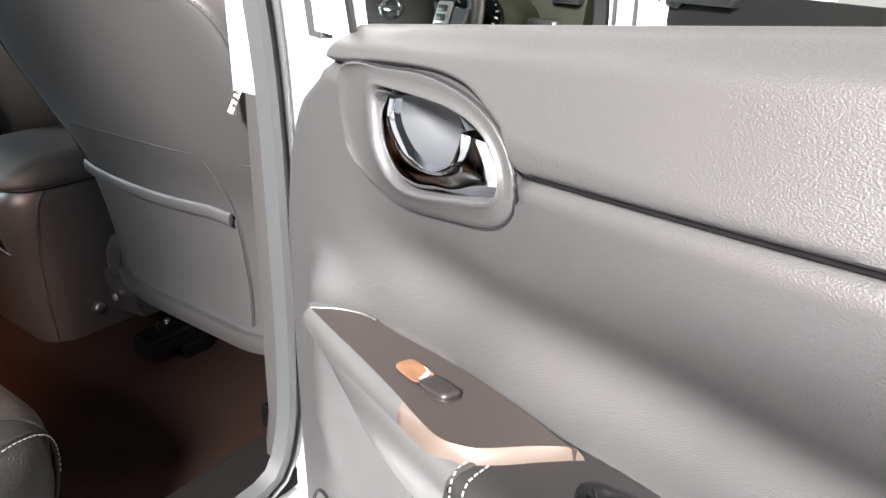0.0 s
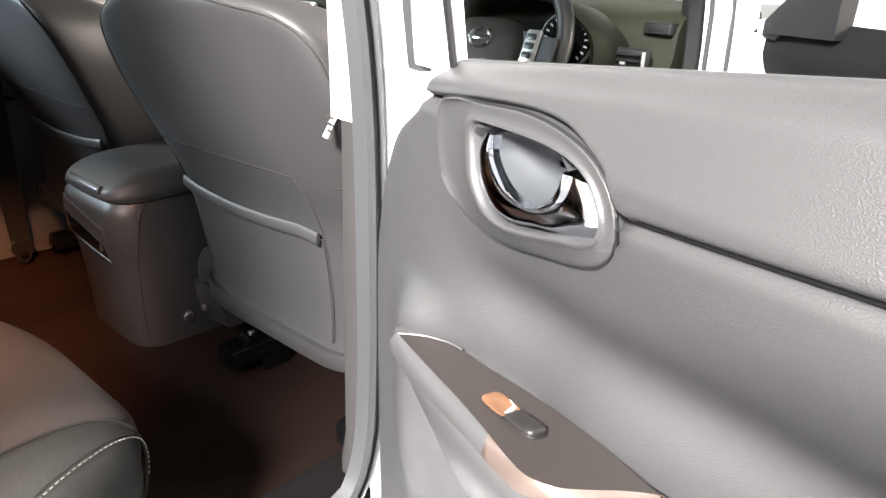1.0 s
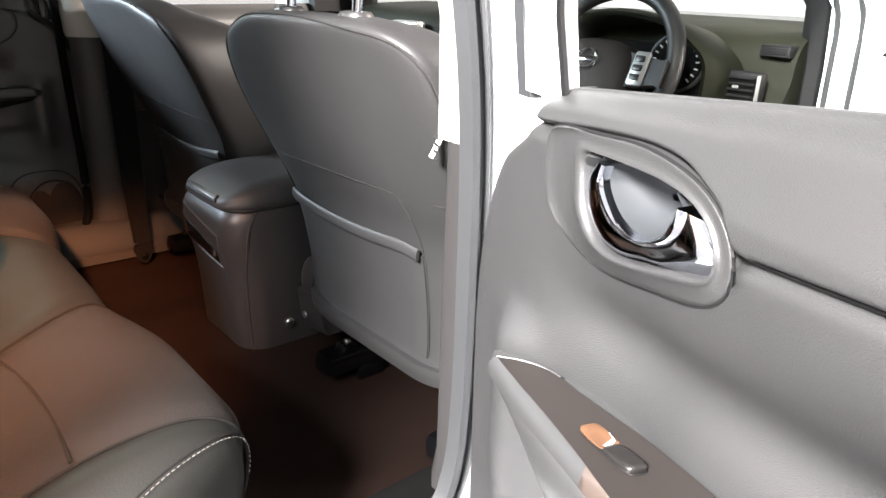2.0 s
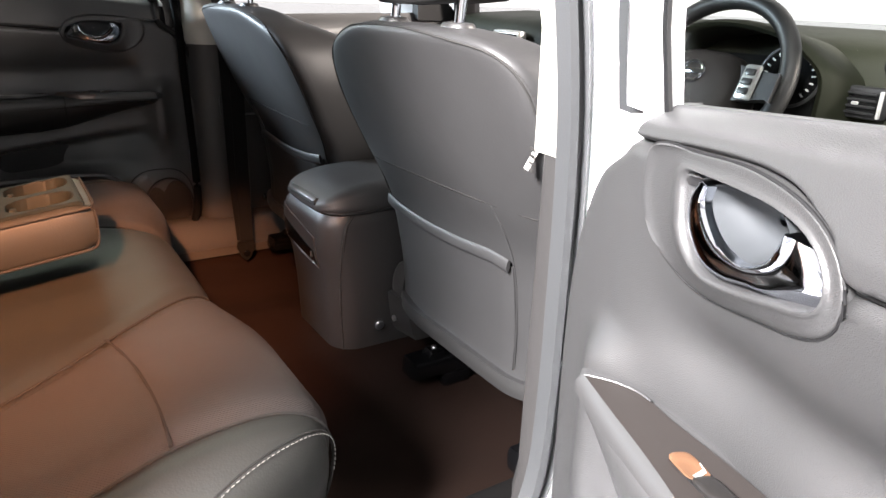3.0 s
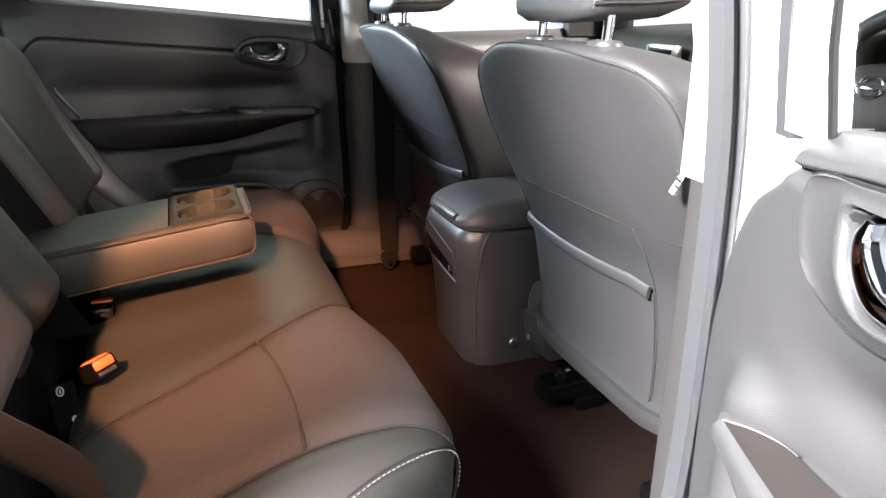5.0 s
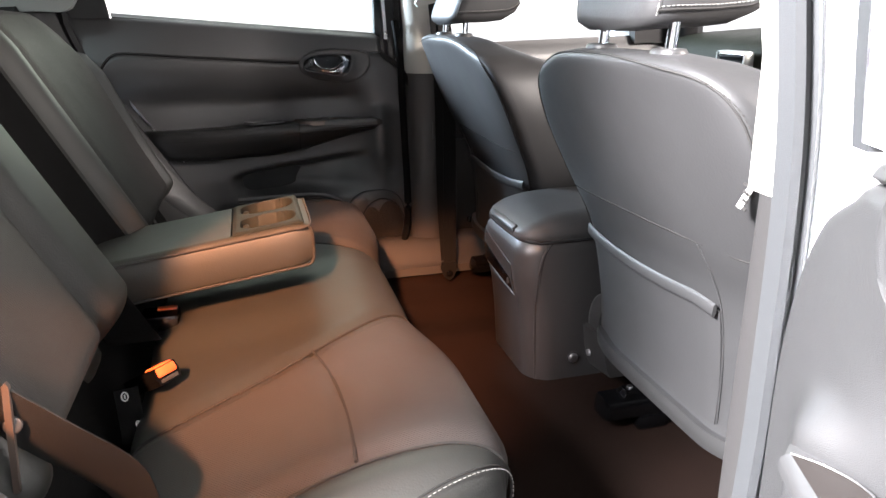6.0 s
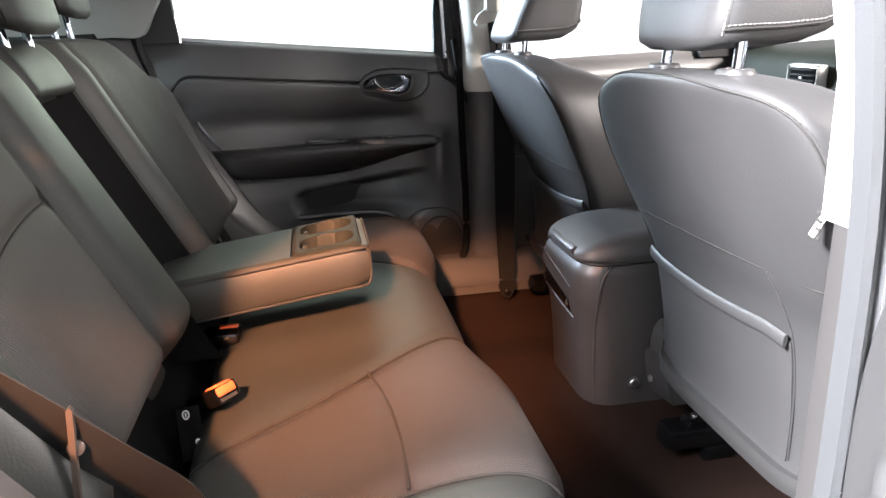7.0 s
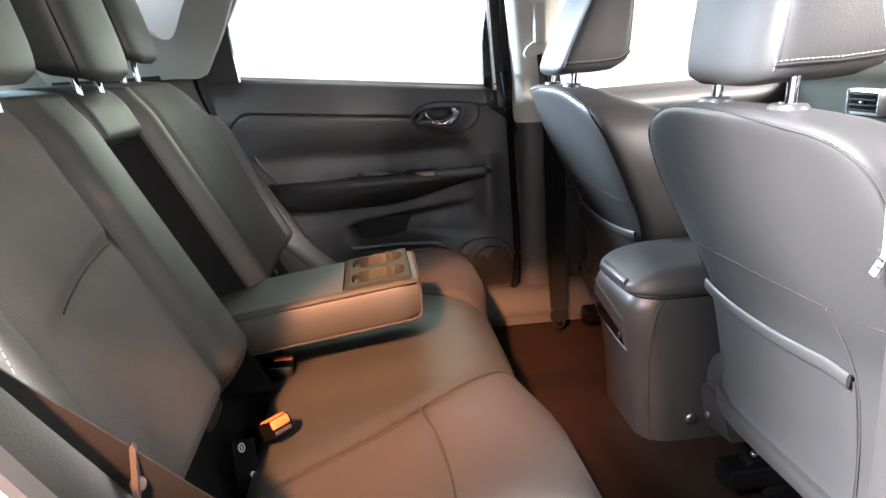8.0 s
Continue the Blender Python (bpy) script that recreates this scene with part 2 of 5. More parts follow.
def knob(centre, axis, r, h, n=20, dome=0.3):
    """A short round boss along an axis, with a domed end."""
    c, a = Vector(centre), Vector(axis).normalized()
    s = a.orthogonal().normalized()
    t = a.cross(s)
    rings = []
    for d, k in ((0, 1.0), (h * 0.7, 1.0), (h * 0.88, 0.93), (h, 0.8), (h * (1 + dome * 0.3), 0.45), (h * (1 + dome * 0.4), 0.08)):
        rings.append([c + a * d + (s * math.cos(q) + t * math.sin(q)) * r * k for q in (2 * math.pi * i / n for i in range(n))])
    return loft(rings)


# ---- the car's shell ----
setting("ground", grid(lambda a, b: (-60 + 120 * a, -60 + 120 * b, 0.0), 2, 2), FLOOR_TILE, "dark polished showroom floor under the car", "floor")


def floor_z(x, y):
    return 0.335 + 0.035 * smooth(0.3, 0.1, abs(y - 0.02)) + 0.03 * smooth(0.58, 0.66, abs(y))


setting("floor", slab(lambda a, b: (-0.45 + 2.0 * a, -0.66 + 1.32 * b, floor_z(-0.45 + 2.0 * a, -0.66 + 1.32 * b)),
                      lambda a, b: (-0.45 + 2.0 * a, -0.66 + 1.32 * b, 0.29), 30, 44), CARPET, "dark brown carpet on the car floor", "carpet")


# unseen wall, put here to block light and darken reflections
setting("light_block_wall", box(-9, 1.3, -4.72, -4.5, 0.0, 4.2, 0.01), WALL, "plain grey wall added out of view to keep light off the far door", "wall")


def tailgate():
    """Closed rear end of the body with its window; unseen, added to shut out light."""
    low = [(-1.08, 0.84, 0.30), (-1.12, 0.86, 0.55), (-1.12, 0.86, 0.75), (-1.07, 0.84, 0.95), (-1.03, 0.82, 1.04)]
    setting("tailgate", slab(lambda a, b: (spline([(k / 4, *p) for k, p in enumerate(low)], a)[0] + 0.06 * (2 * b - 1) ** 4, spline([(k / 4, *p) for k, p in enumerate(low)], a)[1] * (2 * b - 1), 0.30 + 0.74 * a),
                             lambda a, b: (spline([(k / 4, *p) for k, p in enumerate(low)], a)[0] + 0.05 + 0.06 * (2 * b - 1) ** 4, spline([(k / 4, *p) for k, p in enumerate(low)], a)[1] * (2 * b - 1), 0.30 + 0.74 * a), 12, 12), PAINT, "white painted tailgate, added out of view to shut out light", "tailgate")
    pane = setting("window_rear", slab(lambda a, b: (-1.0 + 0.20 * a, (0.70 - 0.12 * a) * (2 * b - 1), 1.045 + 0.36 * a), lambda a, b: (-0.994 + 0.20 * a, (0.70 - 0.12 * a) * (2 * b - 1), 1.045 + 0.36 * a), 2, 2), DIMMED_GLASS, "rear window added out of view, glass darkened to dim the head restraints", "window")
    for s, tag in ((-1, "right"), (1, "left")):
        setting("pillar_tail_" + tag, loft([[(x, s * y, z), (x - 0.05, s * (y + 0.10), z), (x + 0.10, s * (y + 0.12), z), (x + 0.12, s * (y + 0.02), z)] for x, y, z in ((-1.0, 0.70, 1.03), (-0.93, 0.655, 1.17), (-0.86, 0.61, 1.31), (-0.79, 0.56, 1.45))]), PALE_GREY, "pale trim of the tailgate pillar", "pillar trim")
    setting("parcel_shelf", slab(lambda a, b: (-1.0 + 0.42 * a, -0.62 + 1.24 * b, 0.985), lambda a, b: (-1.0 + 0.42 * a, -0.62 + 1.24 * b, 0.97), 4, 8), DARK_PLASTIC, "dark parcel shelf behind the rear seat", "shelf")


tailgate()


def sill(side, name):
    s, low = side, 0.055 if side > 0 else 0.0
    ring = [(y, z - low) for y, z in ((0.62, 0.30), (0.62, 0.43), (0.65, 0.455), (0.715, 0.46), (0.725, 0.445), (0.77, 0.44), (0.82, 0.43), (0.85, 0.38), (0.84, 0.22), (0.62, 0.22))]
    return setting(name, loft([[(x, s * y, z) for y, z in ring] for x in (-0.5, 0.0, 0.5, 1.3)]), PAINT, "white painted door sill", "door sill")


sill(-1, "door_sill_right")
sill(1, "door_sill_left")
for s, tag, low in ((-1, "right", 0.0), (1, "left", 0.05)):
    def trim_top(a, b, s=s, low=low):
        return (-0.28 + 1.5 * a, s * (0.585 + 0.148 * b), 0.385 - 0.3 * low + (0.097 - 0.7 * low) * smooth(0.0, 0.6, b) - 0.008 * smooth(0.85, 1, b))
    # right trim is blackened to stand for shade there; left keeps lighter plastic
    setting("sill_trim_" + tag, slab(trim_top, lambda a, b: (trim_top(a, b)[0], trim_top(a, b)[1], trim_top(a, b)[2] - 0.022), 14, 14), SHADED_SILL if s < 0 else PILLAR_DARK, "dark plastic scuff trim on the sill", "sill trim")

# roof lining and roof skin, out of view, closing the cabin to light from above
setting("ceiling", slab(lambda a, b: (-0.75 + 1.75 * a, -0.6 + 1.2 * b, 1.40 + 0.05 * math.sin(math.pi * b) - 0.05 * (2 * a - 1) ** 2),
                        lambda a, b: (-0.75 + 1.75 * a, -0.6 + 1.2 * b, 1.43 + 0.05 * math.sin(math.pi * b) - 0.05 * (2 * a - 1) ** 2), 12, 12), HEADLINER, "pale cloth roof lining", "headliner")
setting("roof", slab(lambda a, b: (-0.95 + 2.0 * a, -0.63 + 1.26 * b, 1.45 + 0.05 * math.sin(math.pi * b) - 0.06 * (2 * a - 1) ** 2),
                     lambda a, b: (-0.95 + 2.0 * a, -0.63 + 1.26 * b, 1.47 + 0.05 * math.sin(math.pi * b) - 0.06 * (2 * a - 1) ** 2), 14, 12), PAINT, "white painted car roof", "roof")

# middle pillars: pale upper trim, dark lower trim, painted outer face


def b_pillar(s, tag):
    def ring(z, grow=0.0, inset=0.0):
        lean = 0.03 * max(0.0, z - 0.9) + 0.13 * max(0.0, z - 1.0) ** 1.0
        inn, out = 0.655 + inset - lean, (0.722 if grow else 0.738) - lean
        x0, x1 = 0.299 - 0.10 * max(0, z - 1.0), 0.44 - 0.05 * max(0, z - 0.6)
        return [(x0, s * out, z), (x0 + 0.002, s * (inn + 0.03), z), (x0 + 0.02, s * (inn + 0.008), z), (x0 + 0.05, s * (inn - grow), z), (x1 - 0.03, s * (inn - grow), z), (x1, s * (inn + 0.02), z), (x1, s * out, z)]
    setting("pillar_upper_" + tag, loft([ring(z, 0.004) for z in (0.888, 0.9, 1.0, 1.15, 1.3, 1.42)]), BEIGE, "pale plastic upper trim of the door pillar", "pillar trim")
    setting("pillar_lower_" + tag, loft([[(x + dx, y * k, z) for x, y, z in ring(z, 0.0, 0.016)] for z, dx, k in ((0.36, 0.0, 0.99), (0.44, -0.005, 0.985), (0.52, 0, 1), (0.7, 0, 1), (0.887, 0, 1))]), PILLAR_DARK, "dark grey plastic lower trim of the door pillar", "pillar trim")
    ring2 = lambda z: [(x, s * (y - 0.12 * max(0.0, z - 0.95)), z) for x, y in ((0.306, 0.728), (0.322, 0.760), (0.345, 0.772), (0.352, 0.786), (0.37, 0.776), (0.41, 0.73))]
    setting("pillar_body_" + tag, loft([ring2(z) for z in (0.40, 0.6, 0.8, 0.95, 1.1, 1.25, 1.42)]), PAINT, "white painted body of the door pillar", "car body")


b_pillar(-1, "right")
b_pillar(1, "left")

# rubber seal round the rear door openings
OPENING = [(0.20, 0.66, 1.40), (0.272, 0.68, 1.30), (0.288, 0.705, 1.12), (0.296, 0.726, 0.98), (0.3, 0.732, 0.89), (0.301, 0.735, 0.75), (0.301, 0.735, 0.63), (0.294, 0.735, 0.545), (0.272, 0.733, 0.49), (0.225, 0.731, 0.478), (0.1, 0.73, 0.475),
           (-0.06, 0.73, 0.48), (-0.15, 0.73, 0.52), (-0.22, 0.73, 0.60), (-0.30, 0.73, 0.715), (-0.365, 0.73, 0.81), (-0.43, 0.728, 0.92), (-0.465, 0.72, 1.02), (-0.44, 0.70, 1.15), (-0.38, 0.67, 1.28), (-0.28, 0.655, 1.38), (0.0, 0.655, 1.42)]
STRIP = [(-0.016, -0.004), (-0.016, 0.008), (-0.006, 0.014), (-0.004, 0.008), (0.004, 0.007), (0.007, 0.015), (0.014, 0.012), (0.016, -0.004)]
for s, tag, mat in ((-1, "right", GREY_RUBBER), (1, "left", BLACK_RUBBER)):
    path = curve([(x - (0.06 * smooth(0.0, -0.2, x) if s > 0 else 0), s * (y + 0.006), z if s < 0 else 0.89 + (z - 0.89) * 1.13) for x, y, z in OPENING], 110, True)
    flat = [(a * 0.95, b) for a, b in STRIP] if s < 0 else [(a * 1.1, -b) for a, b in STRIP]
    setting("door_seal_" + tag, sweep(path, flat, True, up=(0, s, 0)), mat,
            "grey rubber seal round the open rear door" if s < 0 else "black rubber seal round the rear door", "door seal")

# rear quarter: painted body behind the opening, dark side bolster trim inside
for s, tag in ((-1, "right"), (1, "left")):
    edge = curve([(x, s * y, z) for x, y, z in OPENING[10:20]], 40)
    lip = [[p + Vector((0.012, s * 0.012, -0.012)) for p in edge]] if s < 0 else []
    setting("quarter_panel_" + tag, loft(lip + [ [p + Vector((-0.02, s * 0.045, -0.012)) for p in edge],
                                          [p + Vector((-0.06, s * 0.10, -0.02)) for p in edge], [Vector((-0.95, s * 0.86, 0.45 + 0.9 * i / 40)) for i in range(41)]], caps=False, closed=False), PAINT,
            "white painted rear quarter panel", "car body")
    back = 0.055 if s > 0 else 0.0
    inner = curve([(x - back, s * y, z) for x, y, z in ((-0.1, 0.715, 0.47), (-0.24, 0.712, 0.6), (-0.33, 0.71, 0.73), (-0.41, 0.71, 0.86), (-0.468, 0.705, 0.98), (-0.49, 0.70, 1.06))], 24)
    setting("side_trim_" + tag, loft([[p + Vector((0.012, 0, 0)) for p in inner], [p + Vector((-0.02, -s * 0.022, 0.0)) for p in inner], [p + Vector((-0.045, -s * 0.03, 0.004)) for p in inner],
                                      [p + Vector((-0.055, -s * 0.05, 0.002)) for p in inner], [p + Vector((-0.12, -s * 0.06, 0.0)) for p in inner], [p + Vector((-0.3, -s * 0.06, 0.0)) for p in inner]], caps=False, closed=False), SIDE_TRIM,
            "dark grey plastic trim beside the rear seat", "side trim")

# rear pillar with its small window


def rear_pillar(s, tag):
    y = lambda z: s * (0.66 - 0.12 * max(0, z - 1.05))
    outer = [(-0.493, 1.053), (-0.467, 1.092), (-0.433, 1.15), (-0.398, 1.227), (-0.35, 1.33), (-0.34, 1.40), (-0.50, 1.45), (-0.72, 1.43), (-0.85, 1.30), (-0.88, 1.15), (-0.86, 1.055), (-0.70, 1.05), (-0.56, 1.052)]
    hole = [(-0.505, 1.236), (-0.516, 1.215), (-0.534, 1.175), (-0.549, 1.15), (-0.564, 1.145), (-0.58, 1.149), (-0.598, 1.161), (-0.64, 1.20), (-0.70, 1.27), (-0.69, 1.34), (-0.60, 1.37), (-0.52, 1.36), (-0.49, 1.29)]
    o = curve([(x, y(z), z) for x, z in outer], 60, True)
    h = curve([(x, y(z), z) for x, z in hole], 60, True)
    back = Vector((0, s * 0.03, 0))
    mid = Vector((-0.60, 0, 1.25))
    turn = lambda p: math.atan2(p.z - mid.z, p.x - mid.x)
    spread = lambda loop: [min(((abs(math.remainder(turn(p) - q, 2 * math.pi)), i, p) for i, p in enumerate(loop)))[2] for q in (2 * math.pi * k / 90 for k in range(90))]
    o, h = spread(curve(o, 400, True)), spread(curve(h, 400, True))
    setting("pillar_rear_" + tag, loft([[p + back for p in o], o, [a.lerp(b, 0.5) - back * 0.3 for a, b in zip(o, h)], h, [p + back * 1.4 for p in h]], caps=False), PALE_GREY, "pale grey plastic rear pillar trim with a small window", "pillar trim")


rear_pillar(1, "left")
rear_pillar(-1, "right")

# front pillars and front door jambs
POST = ((1.135, 0.678, 0.35), (1.13, 0.678, 0.7), (1.125, 0.676, 0.92), (1.115, 0.672, 1.02), (1.05, 0.650, 1.09), (0.8, 0.605, 1.28), (0.62, 0.59, 1.42))
for s, tag in ((-1, "right"), (1, "left")):
    setting("pillar_front_" + tag, loft([[(x + 0.03, s * (y - 0.028), z), (x, s * (y - 0.018), z), (x - 0.012, s * y, z), (x - 0.008, s * (y + 0.02), z), (x + 0.04, s * (y + 0.03), z), (x + 0.06, s * (y - 0.01), z)] for x, y, z in POST]), BLACK_RUBBER, "dark trim of the windscreen pillar", "pillar trim")
    setting("front_jamb_" + tag, loft([[(x, s * (y + 0.024), z), (x + 0.004, s * (y + 0.045), z), (x + 0.02, s * (y + 0.055), z), (x + 0.022, s * (y + 0.085), z), (x + 0.06, s * (y + 0.095), z), (x + 0.07, s * (y + 0.03), z)] for x, y, z in POST]), PAINT, "white painted front door jamb", "car body")
    for nm, ox, oy in (("jamb_seal_", -0.003, 0.034), ("jamb_rib_", 0.019, 0.064)):
        setting(nm + tag, tube(curve([(x + ox, s * (y + oy), z) for x, y, z in POST], 40), 0.0045, 8), GREY_RUBBER, "grey rubber strip on the front door jamb", "door seal")
    setting("front_wing_" + tag, loft([[(x, s * 0.72, z0), (x, s * 0.84, z0 - 0.01), (x, s * 0.86, 0.75), (x, s * 0.85, 0.4), (x, s * 0.72, 0.4)] for x, z0 in ((1.24, 0.93), (1.5, 0.92), (1.9, 0.87), (2.2, 0.75))]), PAINT, "white painted front wing", "car body")


# ---- front seats ----
SEAT = [(0.50, 0.437, 0.170, 0.578, 0.10), (0.53, 0.440, 0.165, 0.582, 0.12), (0.60, 0.438, 0.150, 0.592, 0.13), (0.70, 0.422, 0.125, 0.602, 0.135), (0.776, 0.386, 0.113, 0.616, 0.135),
        (0.85, 0.353, 0.101, 0.632, 0.13), (0.90, 0.332, 0.107, 0.633, 0.125), (0.93, 0.320, 0.122, 0.628, 0.12), (0.955, 0.310, 0.155, 0.618, 0.11), (0.972, 0.303, 0.205, 0.600, 0.10),
        (0.984, 0.301, 0.250, 0.568, 0.085), (0.991, 0.308, 0.310, 0.510, 0.055)]


def seat_x(y, z, n=5.0):
    """The rear face of a seat back at a distance y from the car's middle."""
    xb, yi, yo, d = spline(SEAT, z)
    v = min(0.985, abs((y - (yi + yo) / 2) / ((yo - yi) / 2)))
    return xb + d / 2 - d / 2 * (1 - v ** n) ** (1 / n)


def front_seat(s, dx, label):
    seat = thing("bucket_seat", (0.6 + dx, s * 0.37, 0.34), label, "car seat", "front seats")
    P = lambda x, y, z: Vector((x + dx, s * y, z))
    rings = []
    for i in range(44):
        z = 0.50 + 0.491 * (1 - (1 - i / 43) ** 1.4)
        xb, yi, yo, d = spline(SEAT, z)
        ring = []
        for q in range(64):
            t = 2 * math.pi * q / 64
            c, sn = math.cos(t), math.sin(t)
            n = 5.0
            deep = d / 2 if c > 0 else d / 2 + 0.11 * smooth(0.985, 0.90, z)
            ring.append(P(xb + d / 2 - deep * math.copysign(abs(c) ** (2 / n), c), (yi + yo) / 2 + (yo - yi) / 2 * math.copysign(abs(sn) ** (2 / n), sn), z))
        rings.append(ring)
    back = part("backrest", loft(rings), LEATHER, seat, "black leather seat back with a map pocket", 60)
    # seams of the cover
    top = [(0.225, 0.974), (0.27, 0.983), (0.32, 0.987), (0.40, 0.988), (0.46, 0.985), (0.53, 0.979), (0.58, 0.972), (0.606, 0.958), (0.62, 0.935), (0.626, 0.90), (0.624, 0.86), (0.612, 0.79), (0.60, 0.72), (0.59, 0.62), (0.578, 0.53)]
    part("edge_seam", tube(curve([P(seat_x(y, z) - 0.0002, y, z) for y, z in top], 60), 0.0016, 6), PIPING, back)
    part("edge_stitch", dashes(curve([P(seat_x(y, z) - 0.001, y + 0.008, z) for y, z in top[6:12]], 40), 0.0032, 0.003, 0.0004), SOFT_THREAD, back)
    inn = [(0.225, 0.976), (0.180, 0.962), (0.148, 0.938), (0.126, 0.905), (0.118, 0.86), (0.126, 0.79), (0.142, 0.72), (0.166, 0.62), (0.184, 0.53)]
    part("edge_seam", tube(curve([P(seat_x(y, z) - 0.0005, y, z) for y, z in inn], 50), 0.0018, 6), SEAM, back)
    low = [(0.118, 0.762), (0.16, 0.765), (0.3, 0.769), (0.45, 0.772), (0.58, 0.775), (0.608, 0.776)]
    part("cross_seam", tube(curve([P(seat_x(y, z) - 0.0003, y, z) for y, z in low], 40), 0.0009, 6), SEAM, back)
    # map pocket with a rolled mouth
    def pocket(off):
        def f(a, b):
            y = 0.160 + 0.352 * b + 0.0 * a
            mouth = 0.688 - 0.010 * math.sin(math.pi * min(1, b * 1.05)) - 0.005 * smooth(0.86, 1.0, b)
            z = 0.520 + (mouth - 0.520) * a
            puff = 0.006 * smooth(0, 0.08, b) * smooth(1, 0.94, b) * (0.4 + 0.6 * a)
            return P(seat_x(min(y, 0.56), z) - off - puff, y, z)
        return f
    pk = part("pocket", slab(pocket(0.003), pocket(-0.006), 18, 30), LEATHER, seat, "black leather map pocket")
    mouth = [P(seat_x(0.16 + 0.352 * b, 0.688) - 0.009, 0.160 + 0.352 * b, 0.690 - 0.010 * math.sin(math.pi * min(1, b * 1.05)) - 0.005 * smooth(0.86, 1.0, b)) for b in [i / 24 for i in range(25)]]
    part("pocket_mouth", sweep(mouth, [(a * 0.32, b) for a, b in circle(0.0095, 12)]), LEATHER, pk)
    part("pocket_seam", tube(curve([P(seat_x(0.516, z) - 0.0012, y, z) for y, z in ((0.505, 0.772), (0.510, 0.735), (0.5135, 0.69), (0.5145, 0.62), (0.5145, 0.522))], 24), 0.0010, 6), LEATHER, pk)
    # hard lower edge, hinge cover, runner
    def band(off):
        return lambda a, b: P(seat_x(0.156 + 0.425 * b, 0.51) - off - 0.0015 * math.sin(math.pi * a), 0.156 + 0.425 * b, 0.482 + 0.012 * smooth(0.25, 0.0, b) + 0.010 * smooth(0.8, 1.0, b) + 0.026 * a)
    part("lower_edge", slab(band(0.010), band(-0.02), 8, 30), DARK_PLASTIC, seat, "grey plastic lower edge of the seat back", 60)
    part("edge_clip", knob(P(0.437, 0.572, 0.502), (-1, 0, 0), 0.009, 0.008), BLACK_GLOSS, seat)
    part("hinge_cover", loft([[P(0.462 + 0.022 * k * math.cos(t), y, 0.515 + 0.046 * k * math.sin(t)) for t in (2 * math.pi * i / 24 for i in range(24))] for y, k in ((0.185, 1.0), (0.152, 1.0), (0.143, 0.93), (0.138, 0.75), (0.138, 0.05))]), DARK_PLASTIC, seat, "dark plastic recliner cover")
    part("hinge_bolt", knob(P(0.434, 0.168, 0.458), (-1, 0, 0), 0.006, 0.004), STEEL, seat)
    part("hinge_bolt", knob(P(0.470, 0.142, 0.475), (0, -s, 0), 0.006, 0.005), STEEL, seat)
    part("bracket", loft([[P(x, y, z) for x, y in ((0.44 + o, 0.15), (0.45 + o, 0.143), (0.50 + o, 0.143), (0.50 + o, 0.21), (0.45 + o, 0.21))] for z, o in ((0.505, -0.012), (0.47, -0.008), (0.44, -0.002), (0.425, 0.006))]), DARK_PLASTIC, seat)
    part("seat_pan", slab(lambda a, b: P(0.47 + 0.52 * a, 0.13 + 0.47 * b, 0.60 + 0.03 * a - 0.03 * (2 * b - 1) ** 4), lambda a, b: P(0.47 + 0.52 * a, 0.15 + 0.43 * b, 0.455 + 0.02 * a), 12, 12), LEATHER, seat, "black leather seat cushion")
    for y in (0.222, 0.545):
        rail = part("runner", box(0, 0.5, -0.022, 0.022, 0, 0.03, 0.005), BLACK_GLOSS, seat, "black steel seat runner")
        rail.data.transform(Matrix.Translation(P(0.480, y, 0.36)))
        part("runner_cap", loft([[P(x, y + b * k, 0.36 + 0.004 + (c + 0.5) * 0.028 * k) for b, c in ((-0.028, -0.5), (-0.030, 0.1), (-0.024, 0.65), (0.024, 0.65), (0.030, 0.1), (0.028, -0.5))] for x, k in ((0.431, 0.6), (0.438, 0.95), (0.5, 1.0), (0.56, 1.0))]), BLACK_GLOSS, rail)
        part("latch", loft([[P(x, y + b, z) for b, z in ((-0.014, 0.378), (-0.014, 0.404 - o), (-0.010, 0.408 - o), (0.010, 0.408 - o), (0.014, 0.404 - o), (0.014, 0.378))] for x, o in ((0.47, 0.008), (0.476, 0.0), (0.50, 0.0), (0.506, 0.008))]), BLACK_GLOSS, rail, "black runner latch")
        part("latch_pin", knob(P(0.488, y, 0.406), (0, 0, 1), 0.006, 0.006), STEEL, rail)
        part("runner_foot", box(*sorted((0.495 + dx, 0.555 + dx)), *sorted((s * y - 0.03, s * y + 0.03)), 0.33, 0.366, 0.006), BLACK_GLOSS, rail)
    # airbag tag sewn into the outer seam
    if s < 0:
        tag = part("tag", box(-0.001, 0.001, -0.005, 0.003, -0.0135, 0.0135, 0.0005, 1), WHITE_PRINT, seat, "small white sewn tag")
        tag.data.transform(Matrix.Translation(P(seat_x(0.60, 0.862) - 0.004, 0.620, 0.862)) @ pose(0, 0, 0, -12 * s, 22, 0))
        for k in range(4):
            bar = part("tag_print", box(-0.0008, 0.0008, -0.007, 0.001, -0.0016, 0.0016, 0.0003, 1), SEAM, tag)
            bar.data.transform(Matrix.Translation(P(seat_x(0.60, 0.862) - 0.0062, 0.620, 0.874 - 0.008 * k)) @ pose(0, 0, 0, -12 * s, 22, 0))
    # head restraint on two posts
    hr = []
    for i in range(26):
        k = i / 25
        z = 1.018 + 0.205 * k
        q = (1 - abs(2 * k - 1) ** 3.2) ** (1 / 3.2) if 0 < k < 1 else 0.0
        q = 0.80 + 0.20 * q if 0.0 < k < 1 else 0.72
        r0, r1 = (0.306 if s < 0 else 0.302) + (0.035 if s < 0 else 0.10) * max(0.0, k - 0.08) ** 1.1, 0.458 + 0.012 * k
